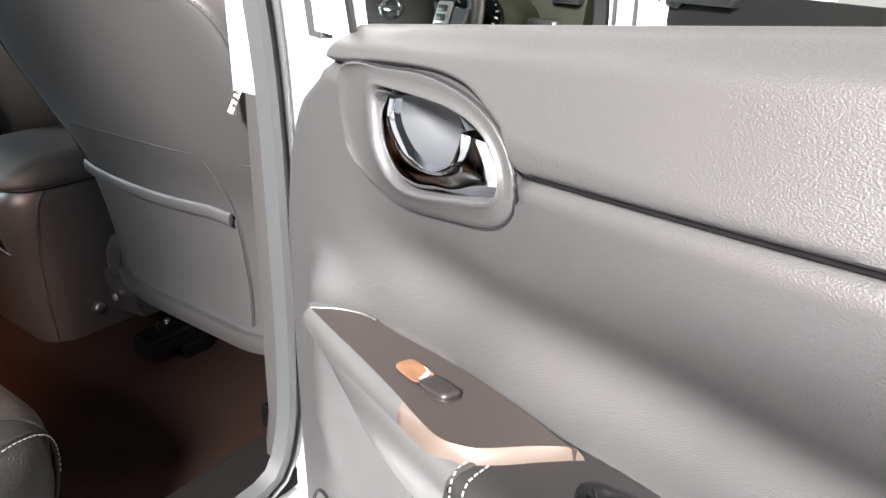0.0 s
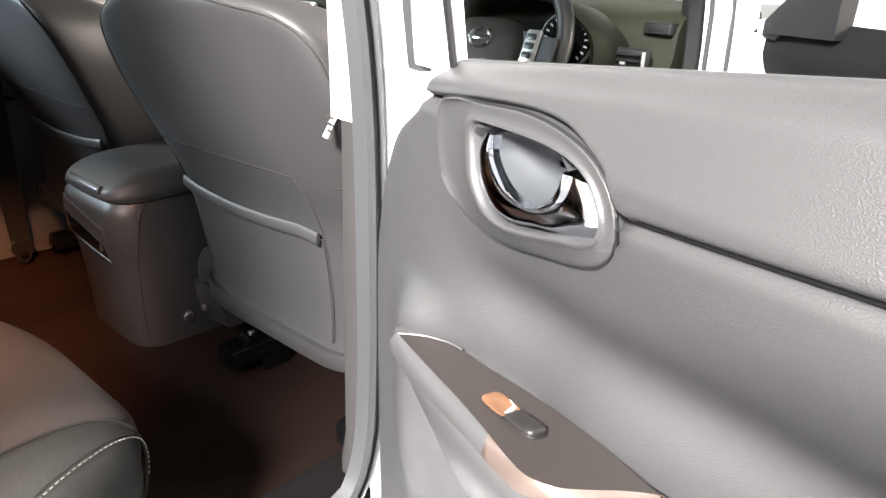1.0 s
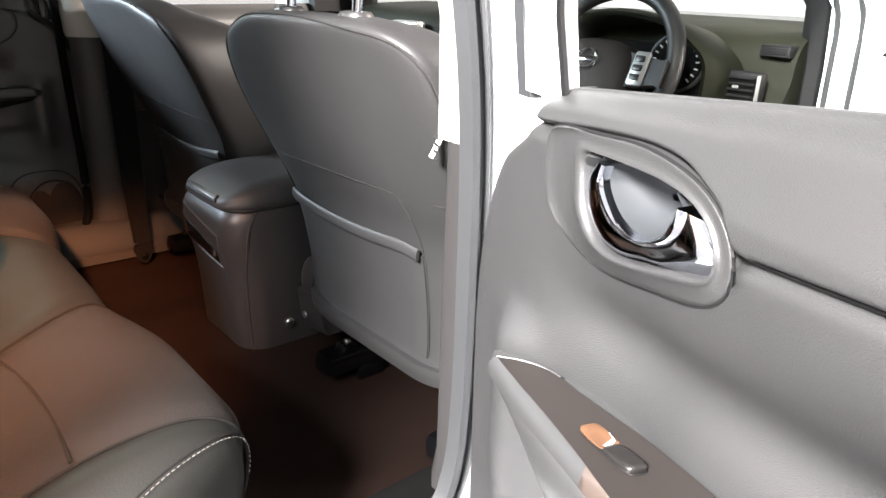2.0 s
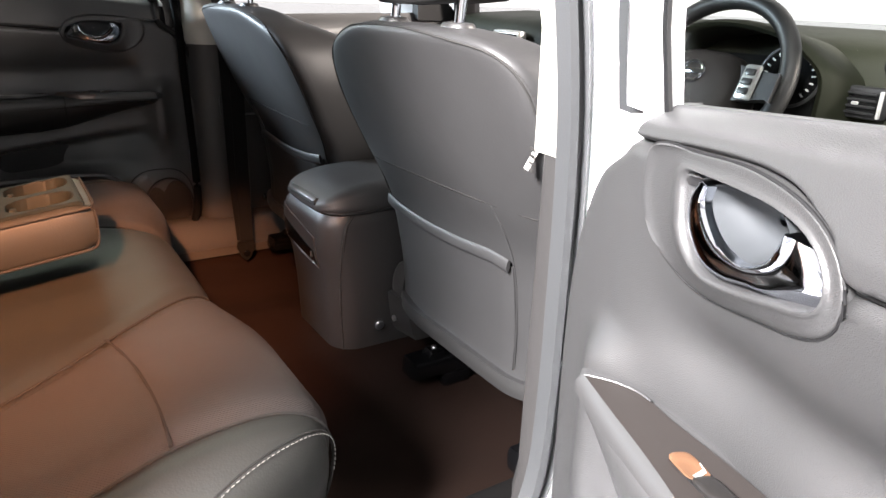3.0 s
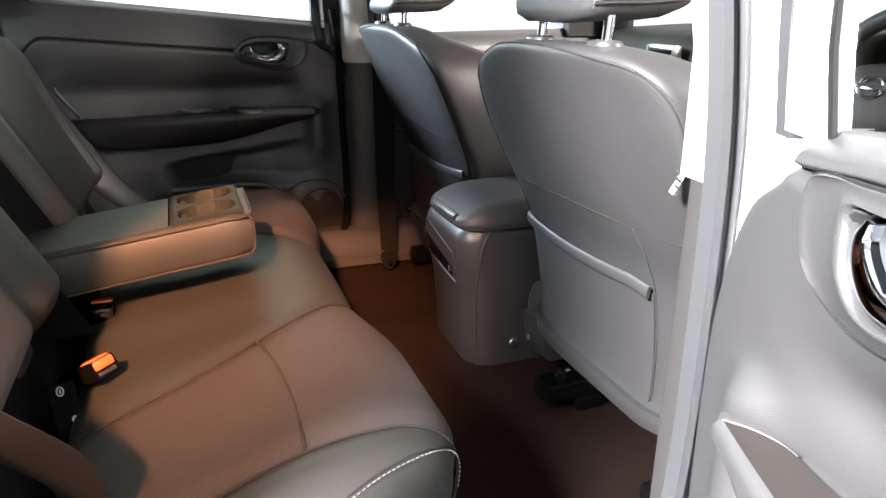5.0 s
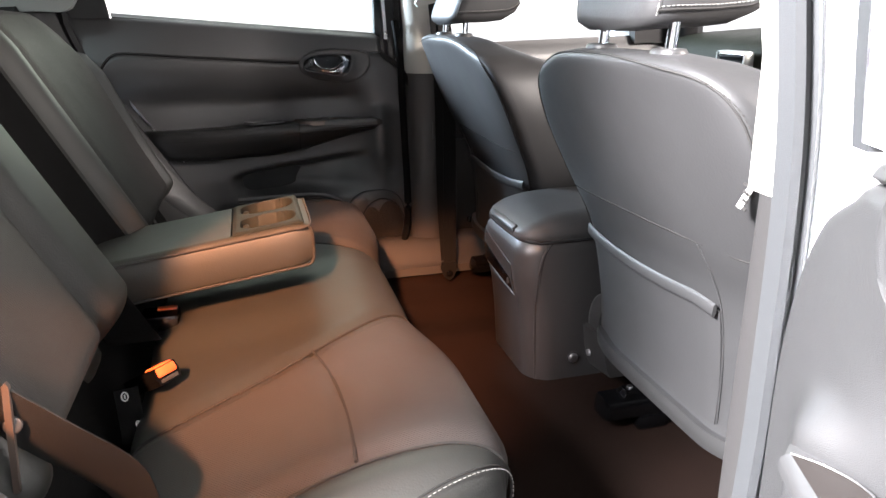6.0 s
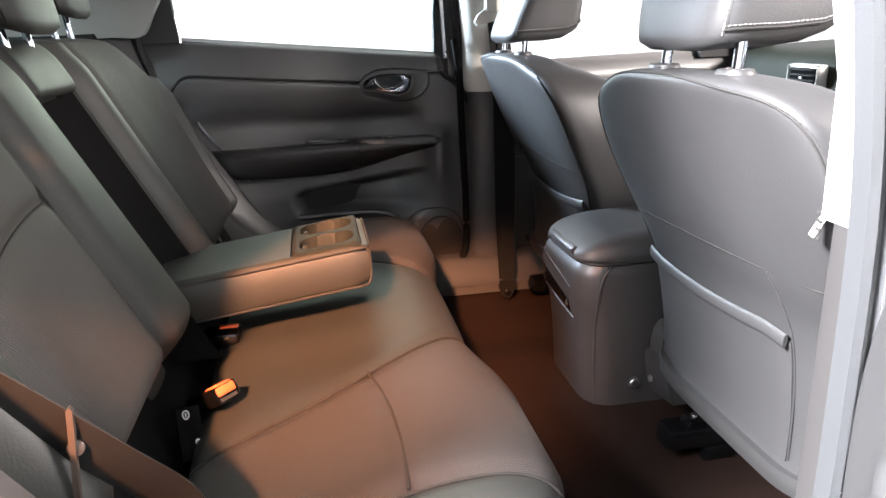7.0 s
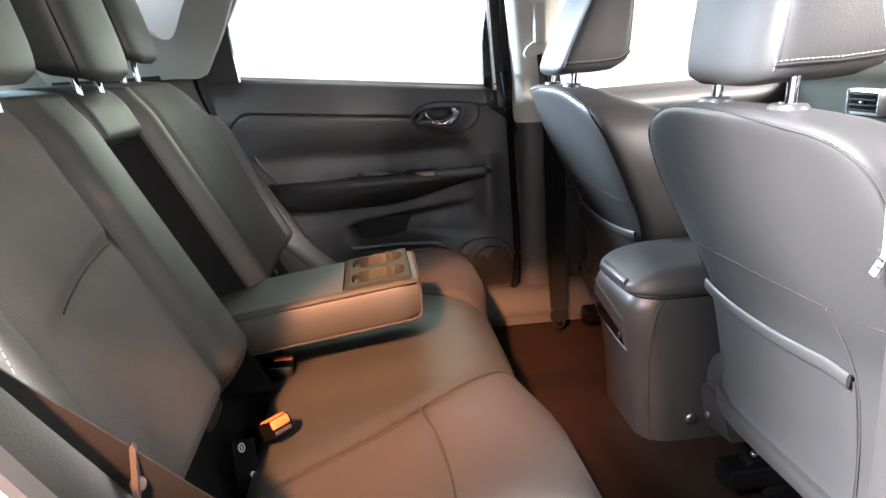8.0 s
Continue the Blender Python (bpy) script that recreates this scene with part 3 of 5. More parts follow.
        w, d, xc = 0.112 * q, (r1 - r0) / 2 * (0.55 + 0.45 * q), (r0 + r1) / 2
        ring = []
        for j in range(48):
            t = 2 * math.pi * j / 48
            c, sn = math.cos(t), math.sin(t)
            ring.append(P(xc - d * math.copysign(abs(c) ** 0.28, c), 0.388 + w * math.copysign(abs(sn) ** 0.28, sn) * (1.0 - 0.14 * c), z + 0.022 * max(0.0, -c) * (1 - k) - 0.004 * c))
        hr.append(ring)
    head = part("head_restraint", loft(hr), LEATHER, seat, "black leather head restraint with pale stitching", 60)
    for e in (-1, 1):
        line = []
        for i in range(21):
            k = 0.09 + 0.86 * i / 20
            j = 8 if e > 0 else 40
            row = hr[min(25, int(k * 25))]
            line.append(row[j] + (row[j] - sum(row, Vector()) / 48).normalized() * 0.0012)
        part("stitch_line", dashes(line, 0.003, 0.0022, 0.0005), THREAD, head)
        part("seam", tube([p + Vector((0.004, 0, 0)) for p in line], 0.0016, 6), SEAM, head)
    mid = sum((p for r in hr for p in r), Vector()) / (48 * 26)
    for lo, hi in ((8, 24), (24, 40)):
        under = [hr[3][j] + (hr[3][j] - mid).normalized() * 0.0014 for j in range(lo, hi + 1)]
        part("lower_stitch", dashes(under, 0.003, 0.0022, 0.0005), THREAD, head)
        part("lower_seam", tube([p - Vector((0, 0, 0.004)) for p in under], 0.0015, 6), SEAM, head)
    for y in (0.322, 0.480):
        part("post", tube([P(0.342, y, 0.97), P(0.347, y, 1.026)], 0.0065, 12, up=(1, 0, 0)), CHROME, seat, "chrome head restraint post")
        part("post_collar", loft([[P(0.342 + r * math.cos(t), y + r * math.sin(t) * 1.25, z) for t in (2 * math.pi * i / 24 for i in range(24))] for z, r in ((0.975, 0.02), (0.992, 0.0195), (0.996, 0.017), (0.997, 0.011), (0.990, 0.009))], caps=False), DARK_PLASTIC, seat)
    return seat


front_seat(-1, 0.0, "black leather front seat with a map pocket in its back")
front_seat(1, 0.006, "black leather front seat beside the far door")


# ---- rear seat ----
PROFILE = [(0.0, -0.300, 0.495), (0.05, -0.289, 0.535), (0.12, -0.24, 0.553), (0.30, -0.12, 0.568), (0.45, -0.02, 0.582), (0.55, 0.045, 0.586), (0.62, 0.085, 0.574), (0.68, 0.108, 0.552), (0.76, 0.116, 0.515), (0.86, 0.105, 0.455), (1.0, 0.075, 0.36)]


def cushion_point(y, q):
    x, z = spline(PROFILE, q)
    e = smooth(0.53, 0.70, abs(y))
    x = x - 0.15 * e * e * smooth(0.3, 0.7, q)
    lip = smooth(0.12, 0.36, abs(y)) * smooth(0.64, 0.52, abs(y))
    x += 0.030 * lip * smooth(0.4, 0.65, q) * smooth(1.05, 0.8, q)
    z += 0.010 * lip * smooth(0.1, 0.5, q) * smooth(0.8, 0.6, q)
    z = z - 0.05 * e * e * (1 - smooth(0.7, 1, q)) + 0.012 * smooth(0.2, 0.08, abs(y)) * (1 - smooth(0.6, 0.8, q))
    return x, z


def bound_inner(x):
    return spline([(-0.33, 0.40), (-0.27, 0.378), (-0.16, 0.325), (-0.06, 0.268), (0.03, 0.205), (0.085, 0.165), (0.12, 0.148)], x)


def bound_outer(x):
    return spline([(-0.33, 0.60), (-0.2, 0.588), (-0.04, 0.556), (0.06, 0.552), (0.12, 0.556)], x)


def rear_cushion():
    seat = thing("rear_seat_cushion", (0, 0, 0.36), "rear bench cushion with woven inserts and leather sides", "car seat")
    edges = [lambda x: -0.668, lambda x: -bound_outer(x), lambda x: -bound_inner(x), lambda x: bound_inner(x), lambda x: bound_outer(x), lambda x: 0.668]
    names = ("side_bolster", "seat_insert", "centre_panel", "seat_insert", "side_bolster")
    for i, nm in enumerate(names):
        def f(a, b, i=i, drop=0.0):
            x, _ = spline(PROFILE, a)
            y = edges[i](x) + (edges[i + 1](x) - edges[i](x)) * b
            x, z = cushion_point(y, a)
            edge = min(b, 1 - b) * abs(edges[i + 1](x) - edges[i](x))
            if i == 0:
                edge = (1 - b) * 0.1
            if i == 4:
                edge = b * 0.1
            puff = 0.007 * (smooth(0, 0.03, edge) - 1)
            if i in (1, 3):
                bow = -0.033 - 0.58 * (abs(y) - 0.47) ** 2
                puff -= 0.006 * math.exp(-((x - bow) / 0.008) ** 2)
            return Vector((x, y, z + puff)) if a < 0.68 else Vector((x + puff, y, z))
        deep = lambda a, b, f=f: f(a, b) * 1.0 + (Vector((0, 0, -0.03)) if a < 0.55 else Vector((-0.03, 0, -0.012)))
        part(nm, slab(f, deep, 64, 16 if i in (0, 4) else 40), FABRIC if i in (1, 3) else LEATHER_SOFT, seat, "brown-black woven seat insert" if i in (1, 3) else "")
    for s in (-1, 1):
        for fn in (bound_inner, bound_outer):
            line = []
            for q in range(49):
                x, z = spline(PROFILE, 0.02 + 0.9 * q / 48)
                x, z = cushion_point(s * fn(x), 0.02 + 0.9 * q / 48)
                line.append((x, s * fn(x), z - 0.0055))
            part("seam", tube(line, 0.0018, 6), SEAM, seat)
        line = []
        for q in range(31):
            y = 0.262 + 0.288 * q / 30
            x = -0.033 - 0.58 * (y - 0.47) ** 2
            q0 = min((abs(cushion_point(y, q1 / 80)[0] - x), q1 / 80) for q1 in range(12, 50))[1]
            line.append((x, s * y, cushion_point(y, q0)[1] - 0.0045))
        part("cross_seam", tube(line, 0.0022, 6), SEAM, seat)
        rim = []
        for q in range(41):
            a = 0.12 + 0.68 * q / 40
            y = 0.650 - 0.092 * smooth(0.40, 0.76, a)
            x, z = cushion_point(y, a)
            rim.append((x + 0.001, s * (y + 0.004), z + 0.0005))
        part("rim_stitch", dashes(rim, 0.0035, 0.003, 0.0006), THREAD, seat)
        part("rim_seam", tube([(x, y - s * 0.006, z) for x, y, z in rim], 0.0016, 6), SEAM, seat)
        part("side_face", slab(lambda a, b: Vector((cushion_point(0.666, a * 0.99)[0], s * (0.667 - 0.012 * b * b), cushion_point(0.666, a * 0.99)[1] * (1 - b) + 0.33 * b)),
                               lambda a, b: Vector((cushion_point(0.666, a * 0.99)[0], s * (0.64 - 0.012 * b * b), cushion_point(0.666, a * 0.99)[1] * (1 - b) + 0.33 * b)), 30, 6), LEATHER_SOFT, seat)


rear_cushion()


def back_x(z):
    return -0.282 - 0.5 * (z - 0.58)


def rear_back(s, zones, label):
    """One section of the rear seat back; zones are rows of (name, inner, outer, fabric)."""
    b0 = thing("seat_back_bench", (-0.4, s * 0.38, 0.55), label, "car seat", "rear seat backs")

    def fall(y):
        return 0.06 * smooth(0.55, 0.68, y) if s < 0 else 0.10 * smooth(0.42, 0.68, y)

    for nm, y0, y1, fab in zones:
        def f(a, b):
            y = y0 + (y1 - y0) * b
            q = a * 1.2
            e = min(b, 1 - b) * abs(y1 - y0)
            puff = 0.014 * smooth(0, 0.04, e) - 0.002
            if not fab:
                puff += 0.012 * math.sin(math.pi * b)
            side = smooth(0.60, 0.67, y) ** 2 * 0.05
            if q < 1:
                z = 0.545 + 0.50 * q - fall(y) * q
                x = back_x(z) - side + puff * smooth(0, 0.05, q) - 0.10 * smooth(0.675, 0.572, z)
                rnd = smooth(0.86, 1.0, q)
                x -= 0.012 * rnd * rnd
            else:
                k = (q - 1) / 0.2
                z = 0.545 + 0.50 - fall(y) + 0.014 * math.sin(k * math.pi / 2) - 0.01 * k * k
                x = back_x(1.045) - 0.012 - side - 0.10 * k + puff * (1 - k)
            if fab:
                line = 0.868 - 0.026 * ((y - 0.30) / 0.2) ** 2
                if s < 0 and y > 0.2:
                    x -= 0.007 * math.exp(-((z - line) / 0.011) ** 2)
            # the far back narrows towards its foot
            tuck = 0.075 * smooth(0.97, 0.72, z) * smooth(0.40, 0.66, y) if s > 0 else 0.0
            return Vector((x, s * (y - tuck), z))
        part(nm, slab(f, lambda a, b: f(a, b) + Vector((-0.05, 0, -0.01)), 110, 26), FABRIC if fab else LEATHER_SOFT, b0, "dark woven back insert" if fab else "", 60)
        if fab and s < 0:
            part("cross_seam", tube([(back_x(z) + 0.0060, s * y, z) for y, z in [(0.29 + 0.01 * i, 0.868 - 0.026 * ((0.29 + 0.01 * i - 0.30) / 0.2) ** 2) for i in range(2, 22)]], 0.0013, 6), SEAM, b0)
    return b0


for s, label in ((-1, "black rear seat back with leather sides and woven middle"), (1, "black rear seat back beside the far door")):
    rear_back(s, [("inner_bolster", 0.122, 0.285, False), ("back_insert", 0.285, 0.565, True), ("outer_bolster", 0.565, 0.668, False)] if s < 0 else
              [("inner_bolster", 0.065, 0.158, False), ("back_insert", 0.158, 0.585, True), ("outer_bolster", 0.585, 0.668, False)], label)


def centre_back():
    c = thing("centre_bench_section", (-0.45, 0, 0.55), "rear seat centre section with a lowered armrest and cup holders", "car seat")
    def pad_face(a, b):
        x, z = spline([(0.0, back_x(0.975) - 0.05, 0.970), (0.12, back_x(0.975) - 0.012, 0.966), (0.22, back_x(0.975) + 0.006, 0.976), (0.40, back_x(1.0) + 0.010, 1.0), (0.62, back_x(1.03) + 0.008, 1.028), (0.78, back_x(1.045) - 0.010, 1.048), (0.90, back_x(1.045) - 0.05, 1.056), (1.0, back_x(1.045) - 0.11, 1.050)], a)
        e = min(b, 1 - b) * 0.185
        return Vector((x - 0.012 * smooth(0.016, 0.0, e) ** 2, -0.121 + 0.185 * b, z - 0.006 * smooth(0.016, 0.0, e) ** 2))
    part("top_pad", slab(pad_face, lambda a, b: pad_face(a, b) + Vector((-0.03, 0, -0.012)), 26, 18), LEATHER_SOFT, c, "", 60)
    part("recess", slab(lambda a, b: Vector((back_x(0.56 + 0.425 * a) - 0.055 + 0.05 * abs(2 * b - 1) ** 8, -0.123 + 0.189 * b, 0.56 + 0.425 * a)),
                        lambda a, b: Vector((back_x(0.56 + 0.425 * a) - 0.08, -0.123 + 0.189 * b, 0.56 + 0.425 * a)), 10, 24), DULL_BLACK, c, "black lining of the armrest recess")
    # black sheet standing in for the shade between cushion and seat back
    part("crevice_shade", slab(lambda a, b: Vector((-0.30 - 0.075 * a, -0.66 + 1.32 * b, 0.45 + 0.15 * a)), lambda a, b: Vector((-0.34 - 0.075 * a, -0.66 + 1.32 * b, 0.45 + 0.15 * a)), 3, 12), DULL_BLACK, c)
    return c


CENTRE = centre_back()


def armrest(bench):
    x0, x1, yc, hw = -0.385, -0.034, 0.010, 0.102
    top = lambda x: 0.7205 + (x - x1) * 0.135
    rings = []
    for i in range(37):
        x = x0 + (x1 - x0) * i / 36
        x = x if i < 30 else x0 + (x1 - x0) * (30 / 36 + 6 / 36 * (1 - (1 - (i - 30) / 6) ** 1.0))
        k = 1.0 if i < 33 else (1 - 0.12 * ((i - 32) / 4) ** 2)
        z1, z0 = top(x) - 0.008 * (1 - k) * 8, top(x) - 0.076 + 0.008 * (1 - k) * 8
        notch = 0.060 if -0.152 < x < -0.05 else 0.0
        w = hw * (1 - 0.05 * (1 - k) * 8)
        pts = [(-w, z0 + 0.012), (-w - 0.001, (z0 + z1) / 2), (-w, z1 - 0.012), (-w + 0.004, z1 - 0.004), (-w + 0.012, z1), (-w + 0.016, z1), (-w + 0.018, z1 - notch), (0, z1 - notch), (w - 0.018, z1 - notch), (w - 0.016, z1), (w - 0.012, z1), (w - 0.004, z1 - 0.004), (w, z1 - 0.012), (w, (z0 + z1) / 2), (w, z0 + 0.012), (w - 0.004, z0 + 0.004), (w - 0.012, z0), (0, z0), (-w + 0.012, z0), (-w + 0.004, z0 + 0.004)]
        rings.append([Vector((x, yc + y, z)) for y, z in pts])
    body = part("armrest_pad", loft(rings), LEATHER_SOFT, bench, "lowered black leather armrest", 50)
    for zz, off in ((0.006, -1), (0.070, 1)):
        line = [(x0 + 0.02 + (x1 - x0 - 0.03) * i / 24, yc - hw - 0.0005, top(x0 + 0.02 + (x1 - x0 - 0.03) * i / 24) - zz) for i in range(25)]
        line += [(x1 - 0.002, yc - hw + 0.008, top(x1) - zz), (x1 + 0.001, yc - hw + 0.03, top(x1) - zz), (x1 + 0.001, yc + hw - 0.02, top(x1) - zz)]
        part("piping", tube(curve(line, 60), 0.0022, 6), PIPING, body)
    part("end_piping", tube(curve([(x1 - 0.004, yc - hw - 0.0005, top(x1) - 0.006), (x1 + 0.0005, yc - hw + 0.001, top(x1) - 0.015), (x1 + 0.001, yc - hw + 0.001, top(x1) - 0.058), (x1 - 0.004, yc - hw, top(x1) - 0.070)], 16), 0.0022, 6), PIPING, body)
    # cup holder tray
    def tray(a, b):
        x, y = -0.158 + 0.112 * a, yc - 0.091 + 0.182 * b
        z = top(x) + 0.0035
        rim = min(a, 1 - a) * 0.112, min(b, 1 - b) * 0.182
        z -= 0.003 * smooth(0.006, 0.0, min(rim))
        for cy in (-0.042, 0.045):
            px, py = (x + 0.100) / 0.043, (y - yc - cy) / 0.033
            r = (abs(px) ** 3 + abs(py) ** 3) ** (1 / 3)
            z -= 0.052 * smooth(1.05, 0.93, r)
        return Vector((x, y, z))
    part("cup_tray", slab(tray, lambda a, b: tray(a, b) - Vector((0, 0, 0.004)), 70, 90), TRAY, body, "grey-brown plastic cup holder tray", 60)
    for cy in (-0.042, 0.045):
        for e in (-1, 1):
            part("cup_tab", box(-0.1 + e * 0.036 - 0.005, -0.1 + e * 0.036 + 0.005, yc + cy - 0.007, yc + cy + 0.007, top(-0.1) - 0.022, top(-0.1) - 0.004, 0.003), TRAY, body)


TRAY = material("cup_tray_plastic", (0.012, 0.014, 0.0118), 0.6, grain=0.15, grain_size=1400, spec=0.15)
armrest(CENTRE)


def rear_headrest(yc, dx, z0, half, label):
    h = thing("rear_head_restraint", (-0.53 + dx, yc, 1.05), label, "head restraint", "rear head restraints")
    rings = []
    for i in range(20):
        k = i / 19
        q = 0.72 + 0.28 * (1 - abs(2 * k - 1) ** 3) ** (1 / 3)
        w, d = half * q, 0.055 * q
        xc, z = -0.545 + dx - 0.05 * k, z0 + 0.18 * k
        rings.append([Vector((xc + d * math.copysign(abs(math.cos(t)) ** 0.55, math.cos(t)), yc + w * math.copysign(abs(math.sin(t)) ** 0.55, math.sin(t)), z - 0.012 * math.cos(t) * (1 - k))) for t in (2 * math.pi * j / 40 for j in range(40))])
    pad = part("pad", loft(rings), LEATHER_SOFT, h, "black leather head restraint pad", 60)
    for j in (7, 33):
        part("seam", tube([rings[i][j] for i in range(1, 19)], 0.0018, 6), SEAM, pad)
    for y in (-0.045, 0.045):
        part("post", tube([(-0.54 + dx, yc + y, 1.03), (-0.548 + dx, yc + y, z0 + 0.015)], 0.006, 10, up=(1, 0, 0)), CHROME, h)


rear_headrest(-0.375, 0.03, 1.072, 0.112, "black leather rear head restraint on chrome posts")
rear_headrest(-0.028, 0.025, 1.068, 0.112, "black leather middle rear head restraint")
rear_headrest(0.325, -0.02, 1.098, 0.10, "black leather rear head restraint by the far window")


# ---- rear doors ----
ANGLE = radians(68)
DOOR_D = Vector((-math.cos(ANGLE), -math.sin(ANGLE), 0))
DOOR_N = Vector((-math.sin(ANGLE), math.cos(ANGLE), 0))
DOOR_O = Vector((0.226, -0.87, 0))


def plan_bow(u):
    """How far a door curves outwards along its length."""
    return 0.20 * max(0.0, u - 0.2) ** 2


def open_door(u, z, w):
    return DOOR_O + DOOR_D * u + DOOR_N * (w - plan_bow(u)) + Vector((0, 0, z))


def shut_door(u, z, w):
    return Vector((0.235 - u, 0.705 - w + 0.3 * plan_bow(u), z))


FRONT_EDGE = [(0.36, -0.03), (0.40, -0.058), (0.46, -0.070), (0.565, -0.079), (0.67, -0.086), (0.77, -0.089), (0.82, -0.084), (0.869, -0.069), (0.91, -0.043), (0.94, -0.002), (1.0, 0.0)]
TRIM_LOW = [(-0.01, 0.9405), (0.0, 0.9415), (0.034, 0.9440), (0.085, 0.9492), (0.137, 0.9522), (0.165, 0.9502), (0.185, 0.944), (0.203, 0.9355), (0.213, 0.9225), (0.222, 0.9205)]
REAR_EDGE = [(0.36, 0.33), (0.45, 0.465), (0.581, 0.565), (0.66, 0.618), (0.739, 0.676), (0.84, 0.735), (0.933, 0.768), (0.96, 0.770), (1.0, 0.74), (1.06, 0.745)]


def belt_z(u):
    """Height of the crease under the soft upper trim."""
    return 0.9195 + 0.076 * (u - 0.21) - 0.10 * smooth(0.62, 0.74, u) ** 2


def base_sill(u, far):
    """Height of the trim's top edge at the window."""
    return (0.990 if far else 0.9635) + 0.088 * u


def base_w(u, z):
    into = smooth(0.0, 0.14, u)
    dip = -0.030 * smooth(0.925, 0.795, z) * into - 0.024 * smooth(0.16, 0.30, u) * smooth(0.92, 0.79, z)
    low = 0.018 * smooth(0.70, 0.60, z) * smooth(-0.05, 0.1, u)
    nose = 0.017 * math.exp(-((u - 0.012) / 0.028) ** 2) * smooth(0.815, 0.775, z) * smooth(0.60, 0.68, z)
    rear = -0.015 * smooth(0.25, 0.5, u) * smooth(0.9, 0.78, z)
    front = -0.002 * smooth(-0.03, -0.09, u)
    fillet = -0.011 * math.exp(-((z - 0.825) / 0.024) ** 2) * smooth(0.03, 0.10, u)
    return dip + low + nose + rear + front + fillet


def rear_door(T, label, far):
    d = thing("rear_door", T(0.0, 0.4, -0.1), label, "car door", "rear doors")
    sill_z = lambda u: base_sill(u, far)
    # lower soft skin, from under the belt crease down
    def skin(a, b):
        z = 0.36 + 0.585 * a
        u0, u1 = spline(FRONT_EDGE, z), spline(REAR_EDGE, z)
        u = u0 + (u1 - u0) * b
        k = smooth(0.10, 0.22, u)
        top = 0.9415 * (1 - k) + belt_z(u) * k
        zz = 0.36 + (top - 0.36) * a
        w = base_w(u, zz) - 0.008 * smooth(0.006, 0.0, top - zz) - 0.006 * smooth(0.012, 0.0, min(b, 1 - b) * (u1 - u0)) ** 2
        w -= 0.02 * smooth(0.035, 0.0, zz - 0.36)
        w -= 0.055 * smooth(1.0, 0.80, math.hypot((u - 0.142) / 0.073, (zz - 0.913) / 0.031))
        # hollow under the armrest, above the map pocket
        rim = 0.696 - 0.163 * u
        w -= 0.042 * smooth(-0.02, 0.24, u) * smooth(0.43, 0.35, u) * smooth(0.545, 0.60, zz) * smooth(rim + 0.004, rim - 0.022, zz)
        return T(u, zz, w)
    lower = part("door_skin", slab(skin, lambda a, b: skin(a, b) + (T(0, 0, -0.012) - T(0, 0, 0)), 90, 120), DOOR_SKIN, d, "grained grey soft door panel" if not far else "black grained soft door panel", 60)
    # upper trim roll
    def upper(a, b):
        u = -0.004 + 0.776 * b
        lo = belt_z(u) + 0.001 if u > 0.222 else spline(TRIM_LOW, u)
        hi = sill_z(u)
        z = lo + (hi - lo) * a
        w = 0.003 - 0.30 * max(0.0, z - 0.935) - 0.005 * smooth(0.004, 0.0, z - lo) ** 2 - 0.020 * smooth(0.020, 0.0, hi - z) ** 2 - 0.012 * smooth(0.014, 0.0, u) ** 2
        return T(u, z, w)
    part("upper_trim", slab(upper, lambda a, b: upper(a, b) + (T(0, 0, -0.014) - T(0, 0, 0)), 26, 220), DOOR_SKIN, d, "grained soft upper door trim", 60)
    part("inner_shell", slab(lambda a, b: T(-0.075 + 0.80 * b - 0.22 * (1 - a) * b, 0.37 + 0.58 * a, -0.065 - 0.01 * a), lambda a, b: T(-0.075 + 0.80 * b - 0.22 * (1 - a) * b, 0.37 + 0.58 * a, -0.11), 6, 10), BLACK_RUBBER, d)
    part("outer_skin", slab(lambda a, b: T(-0.10 + 0.86 * b - 0.24 * (1 - a) * b, 0.34 + 0.58 * a, -0.125 - 0.03 * math.sin(math.pi * a)), lambda a, b: T(-0.10 + 0.86 * b - 0.24 * (1 - a) * b, 0.34 + 0.58 * a, -0.14 - 0.03 * math.sin(math.pi * a)), 10, 10), PAINT, d, "white painted outer door skin")
    part("door_edge", loft([[T(u, z, w) for u, w in ((e - 0.004, -0.02), (e - 0.022, -0.07), (e - 0.028, -0.13), (e + 0.01, -0.13), (e + 0.01, -0.03))] for z, e in [(z, spline(FRONT_EDGE, z)) for z in (0.36, 0.42, 0.5, 0.6, 0.7, 0.8, 0.86, 0.9, 0.93)]]), PAINT, d)
    # window frame and pane
    frame_parts = (("front_sash", [(-0.018, 0.955), (-0.033, 1.01), (-0.042, 1.06), (-0.06, 1.17), (-0.08, 1.32)], 0.029, PAINT, 0.014), ("sash_seal", [(0.014, 0.955), (0.011, 0.965), (-0.005, 1.01), (-0.014, 1.06), (-0.032, 1.17), (-0.052, 1.32)], 0.0034, BLACK_RUBBER, 0.003),
                   ("edge_seal", [(-0.049, 0.950), (-0.0675, 1.01), (-0.08, 1.06), (-0.1, 1.17), (-0.12, 1.32)], 0.011, GREY_RUBBER, 0.010)) if not far else \
                  (("front_sash", [(-0.048, 0.925), (-0.04, 1.05), (-0.036, 1.17), (-0.02, 1.32)], 0.022, BLACK_RUBBER, 0.014), ("sash_seal", [(-0.018, 0.975), (-0.014, 1.05), (-0.008, 1.17), (0.0, 1.32)], 0.004, STEEL, 0.014))
    for nm, pts, h, mat, dp in frame_parts:
        part(nm, loft([[T(u - h, z, -0.018), T(u + h, z, -0.018), T(u + h, z, -0.018 - dp), T(u - h, z, -0.018 - dp)] for u, z in pts]), mat, d)
